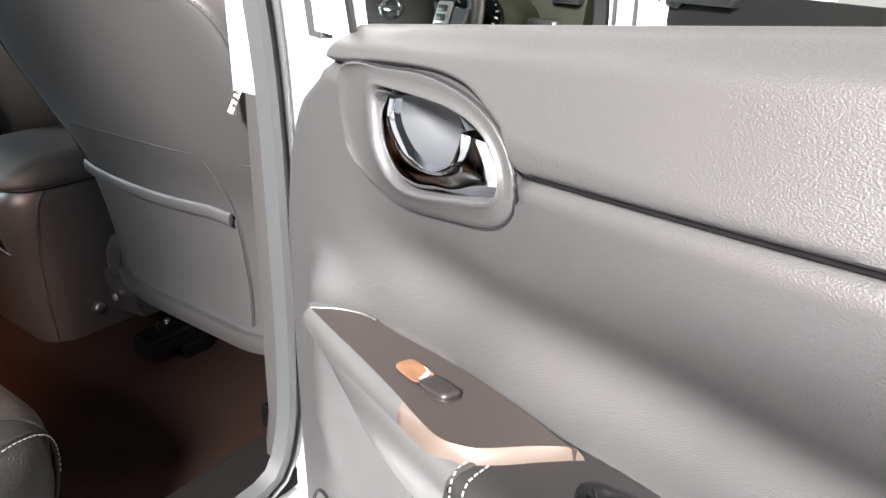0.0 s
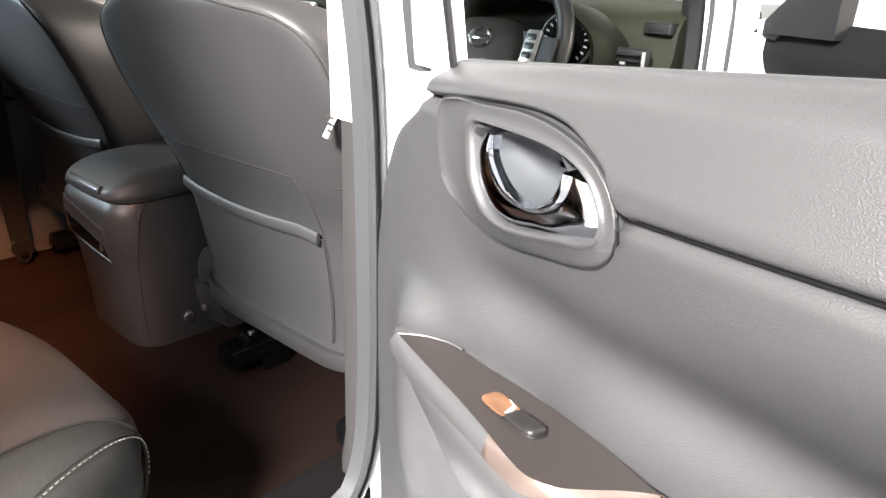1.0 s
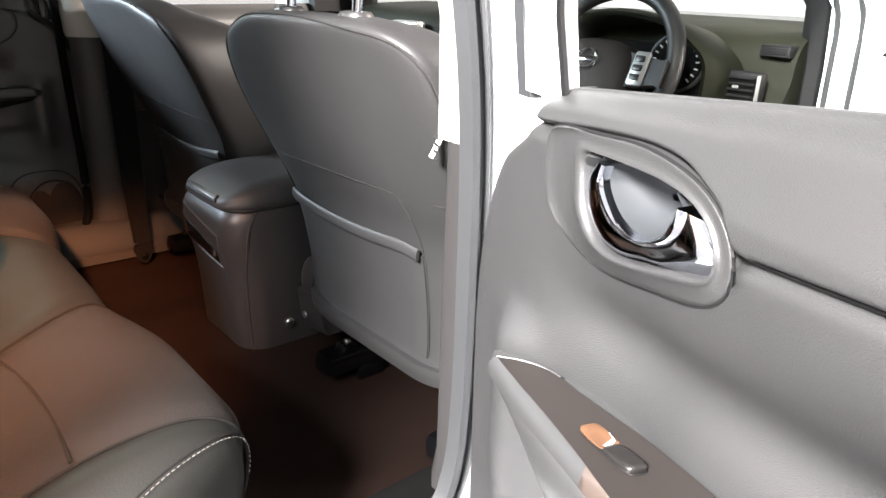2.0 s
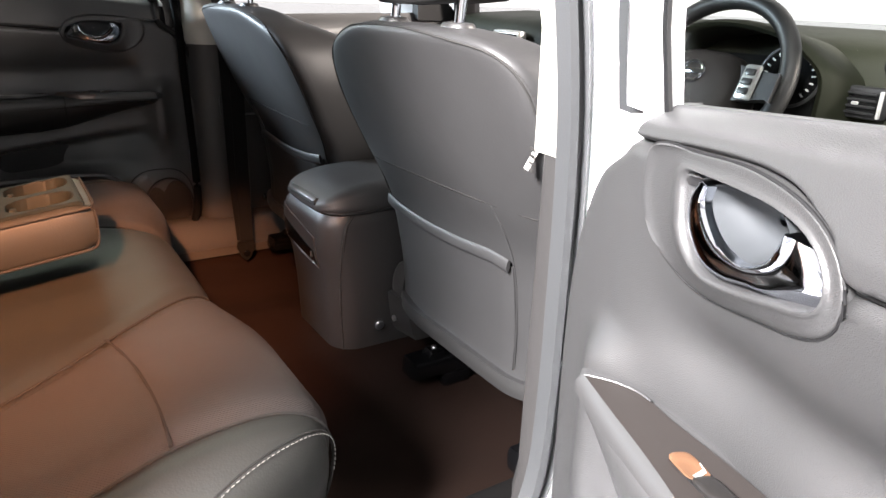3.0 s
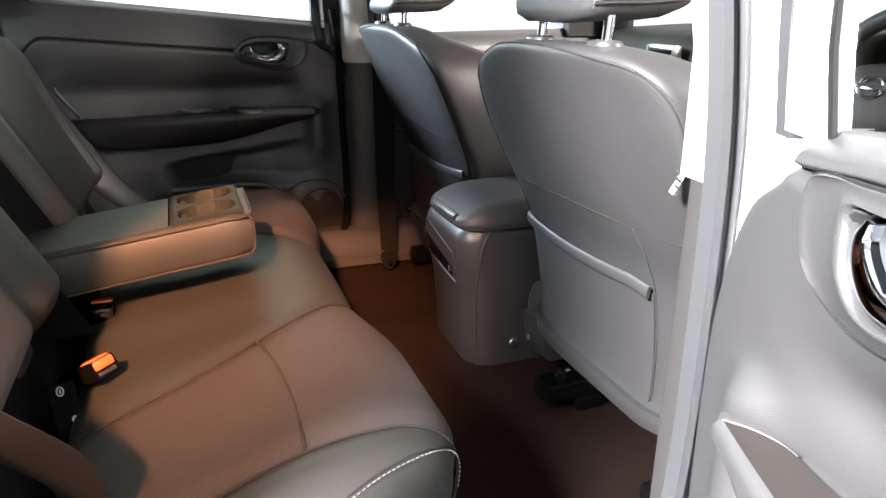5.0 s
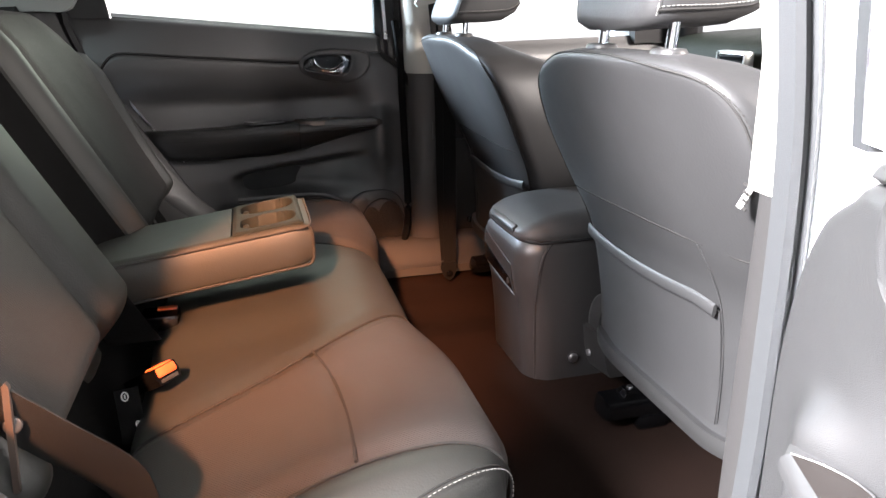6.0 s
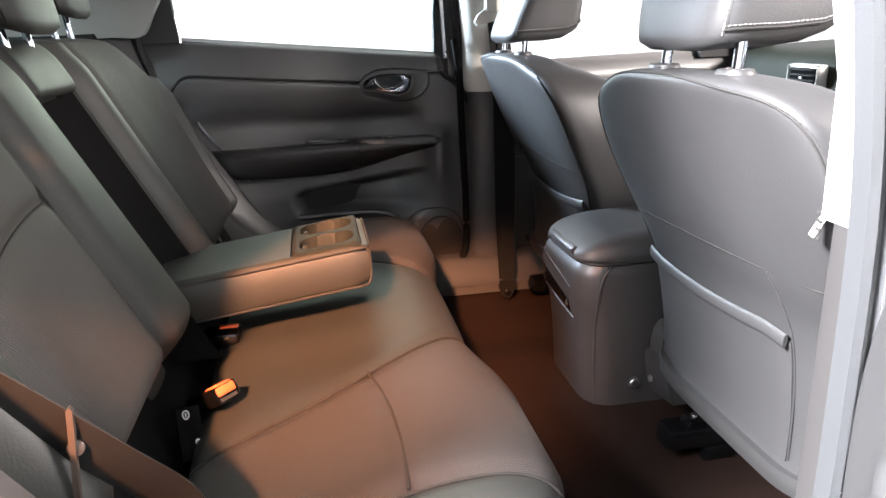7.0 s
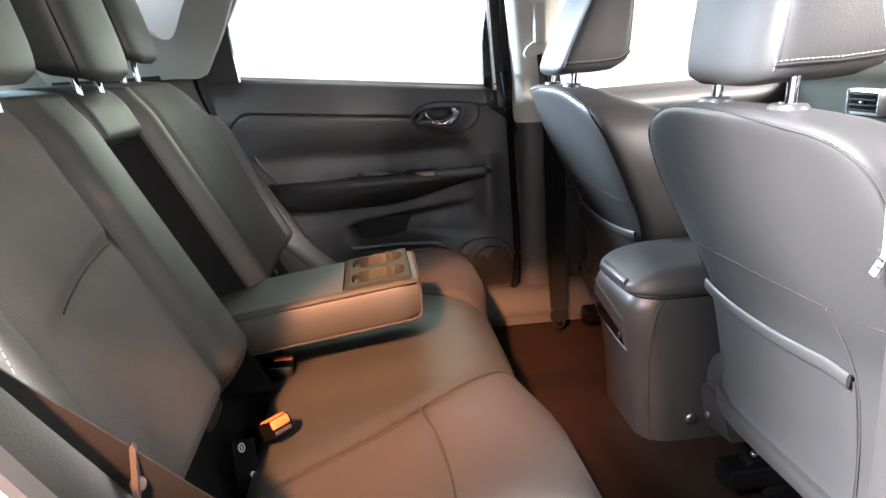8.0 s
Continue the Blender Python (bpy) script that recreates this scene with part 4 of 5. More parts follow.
    rp = [(0.655, 1.035), (0.662, 1.10), (0.668, 1.18), (0.62, 1.27), (0.52, 1.335)]
    part("rear_sash", loft([[T(u, z, -0.018), T(u + 0.075 * (1.25 - 0.9 * k), z + 0.02 * k, -0.02), T(u + 0.075 * (1.25 - 0.9 * k), z + 0.02 * k, -0.05), T(u, z, -0.05)] for k, (u, z) in zip((0, 0.25, 0.5, 0.75, 1), rp)]), DARK_PLASTIC, d, "black window frame at the door's rear")
    part("rear_trim_line", tube([T(u - 0.002, z, -0.016) for u, z in rp], 0.003, 6), STEEL, d)
    part("head_sash", loft([[T(u, z, -0.02), T(u, z + 0.03, -0.02), T(u, z + 0.03, -0.05), T(u, z, -0.05)] for u, z in ((-0.03, 1.34), (0.2, 1.36), (0.4, 1.355), (0.56, 1.325))]), DARK_PLASTIC if far else PAINT, d)
    part("sill_seal", tube([T(0.05 + 0.62 * i / 20, sill_z(0.05 + 0.62 * i / 20) - 0.011, -0.034) for i in range(21)], 0.003, 6), BLACK_RUBBER, d)
    pane = part("pane", slab(lambda a, b: T(-0.005 + 0.665 * b - 0.13 * a * b, 0.93 + 0.42 * a, -0.026), lambda a, b: T(-0.005 + 0.665 * b - 0.13 * a * b, 0.93 + 0.42 * a, -0.029), 1, 1), GLASS, d, "clear window glass")
    pane.visible_shadow = False
    # handle bezel, cup and chrome lever
    outer = [(0.034, 0.940), (0.031, 0.91), (0.045, 0.889), (0.064, 0.876), (0.099, 0.866), (0.158, 0.876), (0.194, 0.886), (0.211, 0.901), (0.213, 0.92), (0.199, 0.937), (0.176, 0.947), (0.137, 0.952), (0.085, 0.949), (0.05, 0.947)]
    inner = [(0.0808, 0.931), (0.0825, 0.918), (0.0875, 0.902), (0.104, 0.889), (0.1261, 0.887), (0.178, 0.898), (0.2, 0.904), (0.2045, 0.914), (0.1975, 0.927), (0.184, 0.935), (0.165, 0.9388), (0.139, 0.9395), (0.1058, 0.9388), (0.0852, 0.937)]
    oc = curve([(u, z, 0) for u, z in outer], 72, True)
    ic = curve([(u, z, 0) for u, z in inner], 72, True)
    blend = lambda k: [a.lerp(b, k) for a, b in zip(oc, ic)]
    lay = lambda pts, w, on=0.0, ridge=0.0: [T(p.x, p.y, w + on * base_w(p.x, p.y) + ridge * smooth(0.085, 0.045, p.x)) for p in pts]
    rows = ((0.0, -0.014, 1.0), (0.005, -0.0008, 1.0), (0.03, 0.0002, 1.0, 0.0016), (0.09, 0.0007, 0.92, 0.0026), (0.16, 0.0007, 0.85, 0.0008), (0.35, 0.0008, 0.55), (0.66, 0.0004, 0.2), (0.76, 0.0012, 0.0), (0.85, 0.0026, 0.0), (0.92, 0.0026, 0.0), (0.97, 0.0012, 0.0), (1.0, -0.0015, 0.0), (1.02, -0.024, 0.0))
    handle = part("handle_bezel", loft([lay(blend(row[0]), *row[1:]) for row in rows], caps=False), DOOR_SKIN, d, "grey plastic bezel round the door handle", 60)
    part("bezel_groove", tube(lay(oc, -0.0004, 1.0), 0.0010, 6, True), BLACK_RUBBER, handle)
    n = 60
    near = curve([(u, z, 0) for u, z in ((0.1079, 0.9345), (0.1062, 0.925), (0.1115, 0.917), (0.1218, 0.9095), (0.133, 0.906), (0.1456, 0.905), (0.157, 0.9085), (0.1662, 0.915), (0.1710, 0.923), (0.1747, 0.931))], n)
    away = curve([(u, z, 0) for u, z in ((0.0935, 0.934), (0.0845, 0.921), (0.0885, 0.904), (0.1045, 0.8905), (0.1261, 0.8885), (0.152, 0.894), (0.1778, 0.8975), (0.2000, 0.9035), (0.2035, 0.914), (0.1965, 0.9265))], n)
    bowl = near + [Vector((u, z, 0)) for u, z in ((0.168, 0.9375), (0.152, 0.9395), (0.135, 0.9395), (0.118, 0.9380))]
    core = Vector((0.140, 0.924, 0))
    part("handle_cup", loft([[T(core.x + (p.x - core.x) * k, core.y + (p.y - core.y) * k, w) for p in bowl] for k, w in ((1.03, 0.0005), (1.0, -0.003), (0.95, -0.008), (0.86, -0.014), (0.7, -0.019), (0.45, -0.022), (0.1, -0.023))], caps=False), CUP, handle, "smooth grey finger cup", 60)
    rings = []
    for i in range(n + 1):
        end = smooth(0.60, 0.85, i / n)
        rows = ((0.0, -0.018), (0.0, -0.0015), (0.02, 0.0018), (0.06, 0.0036), (0.11, 0.0042), (0.17, 0.0036), (0.22, 0.0022), (0.32, 0.0014), (0.55, 0.0014 - 0.002 * end), (0.80, 0.0006 - 0.0052 * end), (0.93, -0.0006 - 0.0072 * end), (1.02, -0.003 - 0.008 * end), (1.05, -0.018))
        rings.append([T(p.x, p.y, w) for p, w in [(near[i].lerp(away[i], q), w) for q, w in rows]])
    part("chrome_lever", loft(rings), CHROME, handle, "chrome door handle lever", 35)
    # belt crease shadow gap
    part("belt_groove", tube([T(u, belt_z(u) + 0.0003, -0.0050) for u in [0.216 + 0.5 * i / 30 for i in range(31)]], 0.0022, 8), BLACK_RUBBER, d)
    # armrest
    inboard = [(0.004, 0.016), (0.018, 0.023), (0.05, 0.026), (0.085, 0.028), (0.149, 0.029), (0.186, 0.028), (0.23, 0.027), (0.32, 0.024), (0.42, 0.018), (0.50, 0.008), (0.58, -0.010), (0.635, -0.045)]
    rest_top = lambda u: 0.772 - 0.02 * smooth(0.0, 0.6, u)
    rings = []
    for i in range(61):
        u = 0.006 + (0.629 if far else 0.594) * i / 60
        wi = spline(inboard, u)
        k = 0.40 + 0.55 * smooth(0.0, 0.3, u) if far else 0.6 + 0.4 * smooth(0.0, 0.12, u)
        k *= 1 - (0.15 if far else 0.5) * smooth(0.5, 0.635, u)
        zt = rest_top(u)
        pad = 0.0
        rings.append([T(u, z, w) for w, z in ((-0.075, zt - 0.001), (wi - 0.02, zt + pad), (wi - 0.006, zt + pad - 0.001), (wi, zt - 0.006 + pad * 0.5), (wi + 0.002, zt - 0.016), (wi - 0.004, zt - 0.04 * k), (wi - 0.014, zt - 0.068 * k), (wi - 0.024, zt - 0.078 * k), (wi - 0.045, zt - 0.085 * k), (-0.085, zt - 0.088 * k))])
    cover = rings[21:]
    # far armrest takes a blacker material to imitate its shade
    rest = part("armrest", loft(rings[:24]), DOOR_HARD if not far else ARM_LEATHER, d, "grey moulded door armrest" if not far else "moulded door armrest, blackened for the shade by the far door", 60)
    if far:
        part("rest_groove", tube([T(0.03 + 0.54 * i / 40, rest_top(0.03 + 0.54 * i / 40) - 0.021, spline(inboard, 0.03 + 0.54 * i / 40) + 0.0005) for i in range(41)], 0.0016, 6), SEAM, rest)
    # switch plate
    hi = [(0.0281, 0.0242), (0.0398, 0.0077), (0.0583, -0.0052), (0.0893, -0.0113), (0.1396, -0.0230), (0.1873, -0.0304), (0.2341, -0.0322), (0.2413, -0.0328)]
    lo = [(0.0285, 0.0246), (0.0744, 0.0239), (0.1126, 0.0228), (0.1494, 0.0229), (0.1802, 0.0240), (0.1978, 0.0225), (0.2106, 0.0141), (0.2173, 0.0039), (0.228, -0.0177), (0.2380, -0.0330)]
    skirt = [(0.0225, 0.0286), (0.0690, 0.0302), (0.1085, 0.0298), (0.1455, 0.0292), (0.17, 0.0284), (0.1951, 0.0260), (0.2069, 0.0210), (0.2173, 0.0147), (0.2262, -0.0008), (0.2334, -0.0177), (0.2431, -0.0389)]
    hi_c, lo_c, sk_c = (curve([(u, w, 0) for u, w in row], 48) for row in (hi, lo, skirt))
    PZ = 0.774
    def plate(lift):
        def f(a, b):
            p = hi_c[round(a * 48)].lerp(lo_c[round(a * 48)], b)
            return T(p.x, PZ + lift, p.y)
        return f
    pl = part("switch_plate", slab(plate(0.0), plate(-0.012), 48, 12), BROWN_PLATE, rest, "satin brown-grey window switch plate")
    part("plate_rim", tube([plate(0.0003)(i / 48, 0) for i in range(12)], 0.0009, 6), DOOR_HARD, pl)
    strip = []
    for i in range(49):
        p, q = lo_c[i], sk_c[i]
        at = lambda k, z: T(p.lerp(q, k).x, z, p.lerp(q, k).y)
        strip.append([at(-0.05, PZ - 0.004), at(0.0, PZ + 0.0002), at(0.4, PZ - 0.0016), at(0.85, PZ - 0.0056), at(1.0, PZ - 0.010), at(0.9, PZ - 0.016)])
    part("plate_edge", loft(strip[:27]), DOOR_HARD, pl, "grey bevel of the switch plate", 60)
    # same bevel continued; its brighter metallic colour imitates the light on this end
    part("plate_end", loft(strip[26:]), BRIGHT_EDGE, pl, "end of the switch plate bevel, brighter colour imitating light on it", 60)
    # window switch: a scoop coloured tan to imitate warm light, and a dark rocker
    sw = T(0.149, PZ + 0.0002, 0.0008)
    ud, wd = (T(1, 0, 0) - T(0, 0, 0)), (T(0, 0, 1) - T(0, 0, 0))
    oval = lambda r0, r1, z, shift=0.0, tilt=0.0: [sw + ud * (r0 * math.copysign(abs(math.cos(t)) ** 0.45, math.cos(t)) + shift) + wd * (r1 * 0.8 * math.copysign(abs(math.sin(t)) ** 0.55, math.sin(t))) + Vector((0, 0, z + tilt * math.cos(t))) for t in (2 * math.pi * i / 32 for i in range(32))]
    part("switch_well", loft([oval(0.0248, 0.0104, 0.0006), oval(0.0246, 0.0101, 0.0009), oval(0.024, 0.0096, 0.0004)]), BLACK_RUBBER, pl)
    part("switch_scoop", loft([oval(0.0118, 0.0094, 0.0004, -0.0122), oval(0.0118, 0.0094, 0.0018, -0.0122, -0.0007), oval(0.0108, 0.0086, 0.0020, -0.0120, -0.0010), oval(0.006, 0.005, 0.0012, -0.0108, -0.0006)]), WARM_LIT_PLASTIC, pl, "finger scoop of the switch, tan colour imitating warm light")
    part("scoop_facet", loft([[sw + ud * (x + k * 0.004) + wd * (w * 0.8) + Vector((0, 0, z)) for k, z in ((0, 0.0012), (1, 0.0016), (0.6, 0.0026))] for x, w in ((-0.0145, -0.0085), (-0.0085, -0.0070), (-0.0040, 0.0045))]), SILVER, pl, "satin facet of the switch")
    part("switch_rocker", loft([oval(0.0128, 0.0094, 0.0006, 0.0108), oval(0.0130, 0.0094, 0.0020, 0.0108, 0.0004), oval(0.0124, 0.0089, 0.0031, 0.0108, 0.0009), oval(0.0095, 0.0066, 0.0037, 0.0104, 0.0011), oval(0.004, 0.003, 0.0039, 0.0102, 0.0006)]), ROCKER, pl, "dark window rocker switch", 60)
    # pull pocket and stitched grip behind the plate
    rise = [0.0045 * smooth(0, 6, k) * smooth(39, 34, k) for k in range(len(cover))]
    gp = part("armrest_pad", loft([[p + (T(0, 0.0012 + (up if 0 < q < 4 else 0), 0.0016) - T(0, 0, 0)) for q, p in enumerate(r[0:9])] for up, r in zip(rise, cover)]), ARM_LEATHER, rest, "black leather armrest pad with pale stitching" if not far else "black leather armrest pad", 60)
    part("pad_seam", tube([p + (T(0.002, 0.0012, 0.0018) - T(0, 0, 0)) for p in cover[0][1:8]], 0.0016, 6), SEAM, gp)
    for off in () if far else (0.0, 0.010):
        row = cover[0] if not off else cover[1]
        part("pad_stitch", dashes(curve([row[k] + (T(0.0035 * (k - 1) - 0.002, 0.0020, 0.0024) - T(0, 0, 0)) for k in range(1, 8)], 40), 0.0024, 0.0018, 0.0005), THREAD, gp)
    part("pull_cup", loft([[T(0.314 + r * 0.055 * math.cos(t), rest_top(0.28) - 0.001 + z, -0.018 + r * 0.018 * math.sin(t)) for t in (2 * math.pi * i / 28 for i in range(28))] for r, z in ((1.0, 0.006), (0.98, 0.0115), (0.88, 0.012), (0.82, 0.008), (0.75, -0.004), (0.1, -0.006))]), DARK_PLASTIC if far else BLACK_GLOSS, rest)
    if far:
        bead = curve([(0.271, 0.690, 1.02), (0.274, 0.674, 0.981), (0.280, 0.672, 0.916), (0.282, 0.672, 0.825), (0.286, 0.672, 0.701), (0.289, 0.672, 0.605), (0.289, 0.672, 0.491), (0.278, 0.672, 0.431), (0.251, 0.672, 0.391), (0.209, 0.672, 0.370), (0.14, 0.674, 0.366), (0.0, 0.678, 0.366)], 70)
        part("front_seal", tube(bead, 0.0095, 10), DULL_BLACK, d, "black rubber edge seal")
        part("front_edge", tube([T(spline(FRONT_EDGE, z) + 0.001, z, 0.004 + base_w(spline(FRONT_EDGE, z), z)) for z in [0.40 + 0.545 * i / 40 for i in range(41)]], 0.007, 8), BLACK_RUBBER, d, "black rubber edge strip")
        part("rear_seam", tube([T(u, z, base_w(u, z) + 0.0006) for u, z in [(0.634 + 0.076 * k + 0.010 * math.sin(math.pi * k), 0.750 + 0.152 * k) for k in [i / 30 for i in range(31)]]], 0.0022, 6), DULL_BLACK, d)
        part("rear_seal", tube([T(spline(REAR_EDGE, z) - 0.002, z, 0.003 + base_w(spline(REAR_EDGE, z), z)) for z in [0.45 + 0.53 * i / 40 for i in range(41)]], 0.012, 8), DULL_BLACK, d, "black rubber edge seal")
    # speaker and map pocket low on the panel; far ones coloured darker for shade
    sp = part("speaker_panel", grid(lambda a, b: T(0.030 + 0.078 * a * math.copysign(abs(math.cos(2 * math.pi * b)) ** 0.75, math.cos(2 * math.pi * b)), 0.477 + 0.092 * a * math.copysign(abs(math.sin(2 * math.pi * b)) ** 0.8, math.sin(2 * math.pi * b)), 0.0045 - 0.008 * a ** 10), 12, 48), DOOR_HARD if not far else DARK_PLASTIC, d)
    part("speaker_grille", grid(lambda a, b: T(0.014 + 0.060 * a * math.cos(2 * math.pi * b), 0.47 + 0.074 * a * math.sin(2 * math.pi * b), 0.0065 - 0.003 * a ** 8), 10, 40), GRILLE, sp, "dark perforated speaker grille")
    rimline = [(0.030 + 0.083 * math.copysign(abs(math.cos(t)) ** 0.75, math.cos(t)), 0.477 + 0.095 * math.copysign(abs(math.sin(t)) ** 0.8, math.sin(t))) for t in (2 * math.pi * i / 60 for i in range(60))]
    part("panel_seam", tube([T(u, z, base_w(u, z) + 0.0008) for u, z in rimline], 0.0016, 6, True, up=(0, 1, 0)), BLACK_RUBBER, sp)
    part("grille_rim", tube([T(0.014 + 0.062 * math.cos(t), 0.47 + 0.076 * math.sin(t), 0.0085) for t in (2 * math.pi * i / 48 for i in range(48))], 0.0022, 6, True, up=(0, 1, 0)), BLACK_RUBBER, sp)
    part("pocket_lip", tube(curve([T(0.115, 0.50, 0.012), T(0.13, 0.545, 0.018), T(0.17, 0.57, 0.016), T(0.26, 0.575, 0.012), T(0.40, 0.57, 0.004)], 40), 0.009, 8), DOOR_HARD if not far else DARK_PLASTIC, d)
    return d


GRILLE = material("perforated_grille", (0.014, 0.011, 0.009), 0.7, grain=1.0, grain_size=230, kind="leather", spec=0.2)
rear_door(open_door, "open rear car door with grey grained trim and chrome handle", False)
rear_door(shut_door, "closed far rear car door with black trim and chrome handle", True)


# ---- centre console ----
def console():
    c = thing("centre_console", (0.5, 0.02, 0.35), "dark plastic centre console with rear air vent", "console")
    yc = 0.020
    levels = [(0.335, 0.352, 0.115, 0.050), (0.40, 0.349, 0.116, 0.050), (0.47, 0.345, 0.1165, 0.049), (0.53, 0.338, 0.116, 0.048), (0.565, 0.330, 0.1165, 0.045), (0.60, 0.327, 0.1165, 0.044), (0.625, 0.329, 0.116, 0.044), (0.639, 0.333, 0.115, 0.044), (0.646, 0.341, 0.110, 0.044)]

    def outline(z):
        return spline([(q[0], *q[1:]) for q in levels], z)

    def back_x(y, z):
        """How far back the rounded body reaches at a height."""
        xb, hw, r = outline(z)
        k = min(1.0, max(0.0, (abs(y) - (hw - r)) / r))
        return xb + r * (1 - math.sqrt(1 - k * k))

    def side_y(x, z):
        xb, hw, r = outline(z)
        k = min(1.0, max(0.0, 1 - (x - xb) / r))
        return yc - (hw - r + r * math.sqrt(1 - k * k))

    rings = []
    for i in range(25):
        z = 0.335 + 0.311 * i / 24
        xb, hw, r = outline(z)
        near = [(xb + r * (1 - math.cos(t)), hw - r + r * math.sin(t)) for t in (radians(90 * j / 10) for j in range(11))]
        rings.append([Vector((x, yc - y, z)) for x, y in near] + [Vector((0.6, yc - hw, z)), Vector((0.95, yc - hw, z)), Vector((0.95, yc + hw, z)), Vector((0.6, yc + hw, z))] + [Vector((x, yc + y, z)) for x, y in reversed(near)])
    part("body", loft(rings), CONSOLE, c, "dark grey plastic console body")
    lid = []
    for x, h, z1 in ((0.332, 0.070, 0.656), (0.336, 0.082, 0.662), (0.344, 0.094, 0.668), (0.356, 0.102, 0.675), (0.372, 0.107, 0.682), (0.392, 0.109, 0.688), (0.42, 0.110, 0.6925), (0.46, 0.110, 0.695), (0.60, 0.108, 0.695), (0.68, 0.105, 0.688)):
        z0, e = 0.648, min(0.026, (z1 - 0.648) * 0.6)
        half = [(h, z0), (h + 0.003, z0 + (z1 - z0) * 0.25)] + [(h - e * 1.3 * (1 - math.cos(t)), z1 - e + e * math.sin(t)) for t in (radians(90 * j / 5) for j in range(6))]
        lid.append([Vector((x, yc - y, z)) for y, z in half] + [Vector((x, yc, z1 + 0.002))] + [Vector((x, yc + y, z)) for y, z in reversed(half)])
    part("lid", loft(lid), LEATHER, c, "black padded console lid", 60)
    part("lid_gap", tube(curve([(0.345, yc + 0.085, 0.6465), (0.337, yc + 0.06, 0.6465), (0.337, yc - 0.06, 0.6465), (0.346, yc - 0.095, 0.6465), (0.372, yc - 0.113, 0.6465), (0.45, yc - 0.114, 0.6465), (0.7, yc - 0.113, 0.6465)], 40), 0.003, 6), BLACK_RUBBER, c)
    latch = part("lid_latch", box(-0.006, 0.006, -0.062, 0.062, -0.0035, 0.0035, 0.0025), CONSOLE, c, "dark plastic lid latch")
    latch.data.transform(Matrix.Translation((0.336, yc, 0.664)) @ Matrix.Rotation(radians(-38), 4, "Y"))
    part("latch_recess", tube([(0.3325, yc + 0.064, 0.6585), (0.3325, yc - 0.064, 0.6585)], 0.0028, 6), BLACK_RUBBER, c)
    # edge of the wrap-round rear fascia
    edge = [(0.385, 0.643), (0.372, 0.628), (0.364, 0.595), (0.361, 0.54), (0.363, 0.46), (0.368, 0.36)]
    seam = [Vector((x, side_y(x, z), z)) for x, z in [tuple(p[:2]) for p in curve([(x, z, 0) for x, z in edge], 30)]]
    part("side_seam", tube(seam, 0.0022, 6), CONSOLE, c)
    part("seam_gap", tube([p + Vector((0.004, 0.0006, 0)) for p in seam], 0.0016, 6), BLACK_RUBBER, c)

    # rear vent set into the fascia, dropping towards its near end
    def vent(depth):
        def at(a, b):
            y, z = 0.098 - 0.168 * b, 0.556 - 0.022 * b + (0.068 - 0.006 * b) * a
            return Vector((back_x(y, z) - depth, yc + y, z))
        return at
    v = part("vent_panel", slab(vent(0.0022), vent(-0.01), 10, 24), CONSOLE, c, "dark rear air vent panel", 60)
    part("vent_mouth", slab(lambda a, b: vent(0.0032)(0.08 + 0.60 * a * (1 - 0.3 * b), 0.03 + 0.92 * b), lambda a, b: vent(0.0)(0.08 + 0.60 * a * (1 - 0.3 * b), 0.03 + 0.92 * b), 6, 20), BLACK_GLOSS, v, "gloss black vent mouth")
    part("vent_trim", tube(curve([vent(0.0025)(0.5, 0.0), vent(0.003)(0.04, 0.02), vent(0.003)(0, 0.5), vent(0.0025)(0.0, 0.99)], 30), 0.0011, 6), STEEL, v, "thin silver vent trim")
    dial = vent(0.004)(0.36, 0.90)
    part("vent_dial", box(dial.x - 0.002, dial.x + 0.003, dial.y - 0.002, dial.y + 0.002, dial.z - 0.006, dial.z + 0.006, 0.001), DARK_PLASTIC, v)
    part("bolt", knob((0.438, yc - 0.116, 0.412), (0, -1, 0), 0.0095, 0.006), STEEL, c, "steel console bolt")
    part("bolt_washer", knob((0.438, yc - 0.1155, 0.412), (0, -1, 0), 0.0125, 0.0025, dome=0.05), CONSOLE, c)


console()


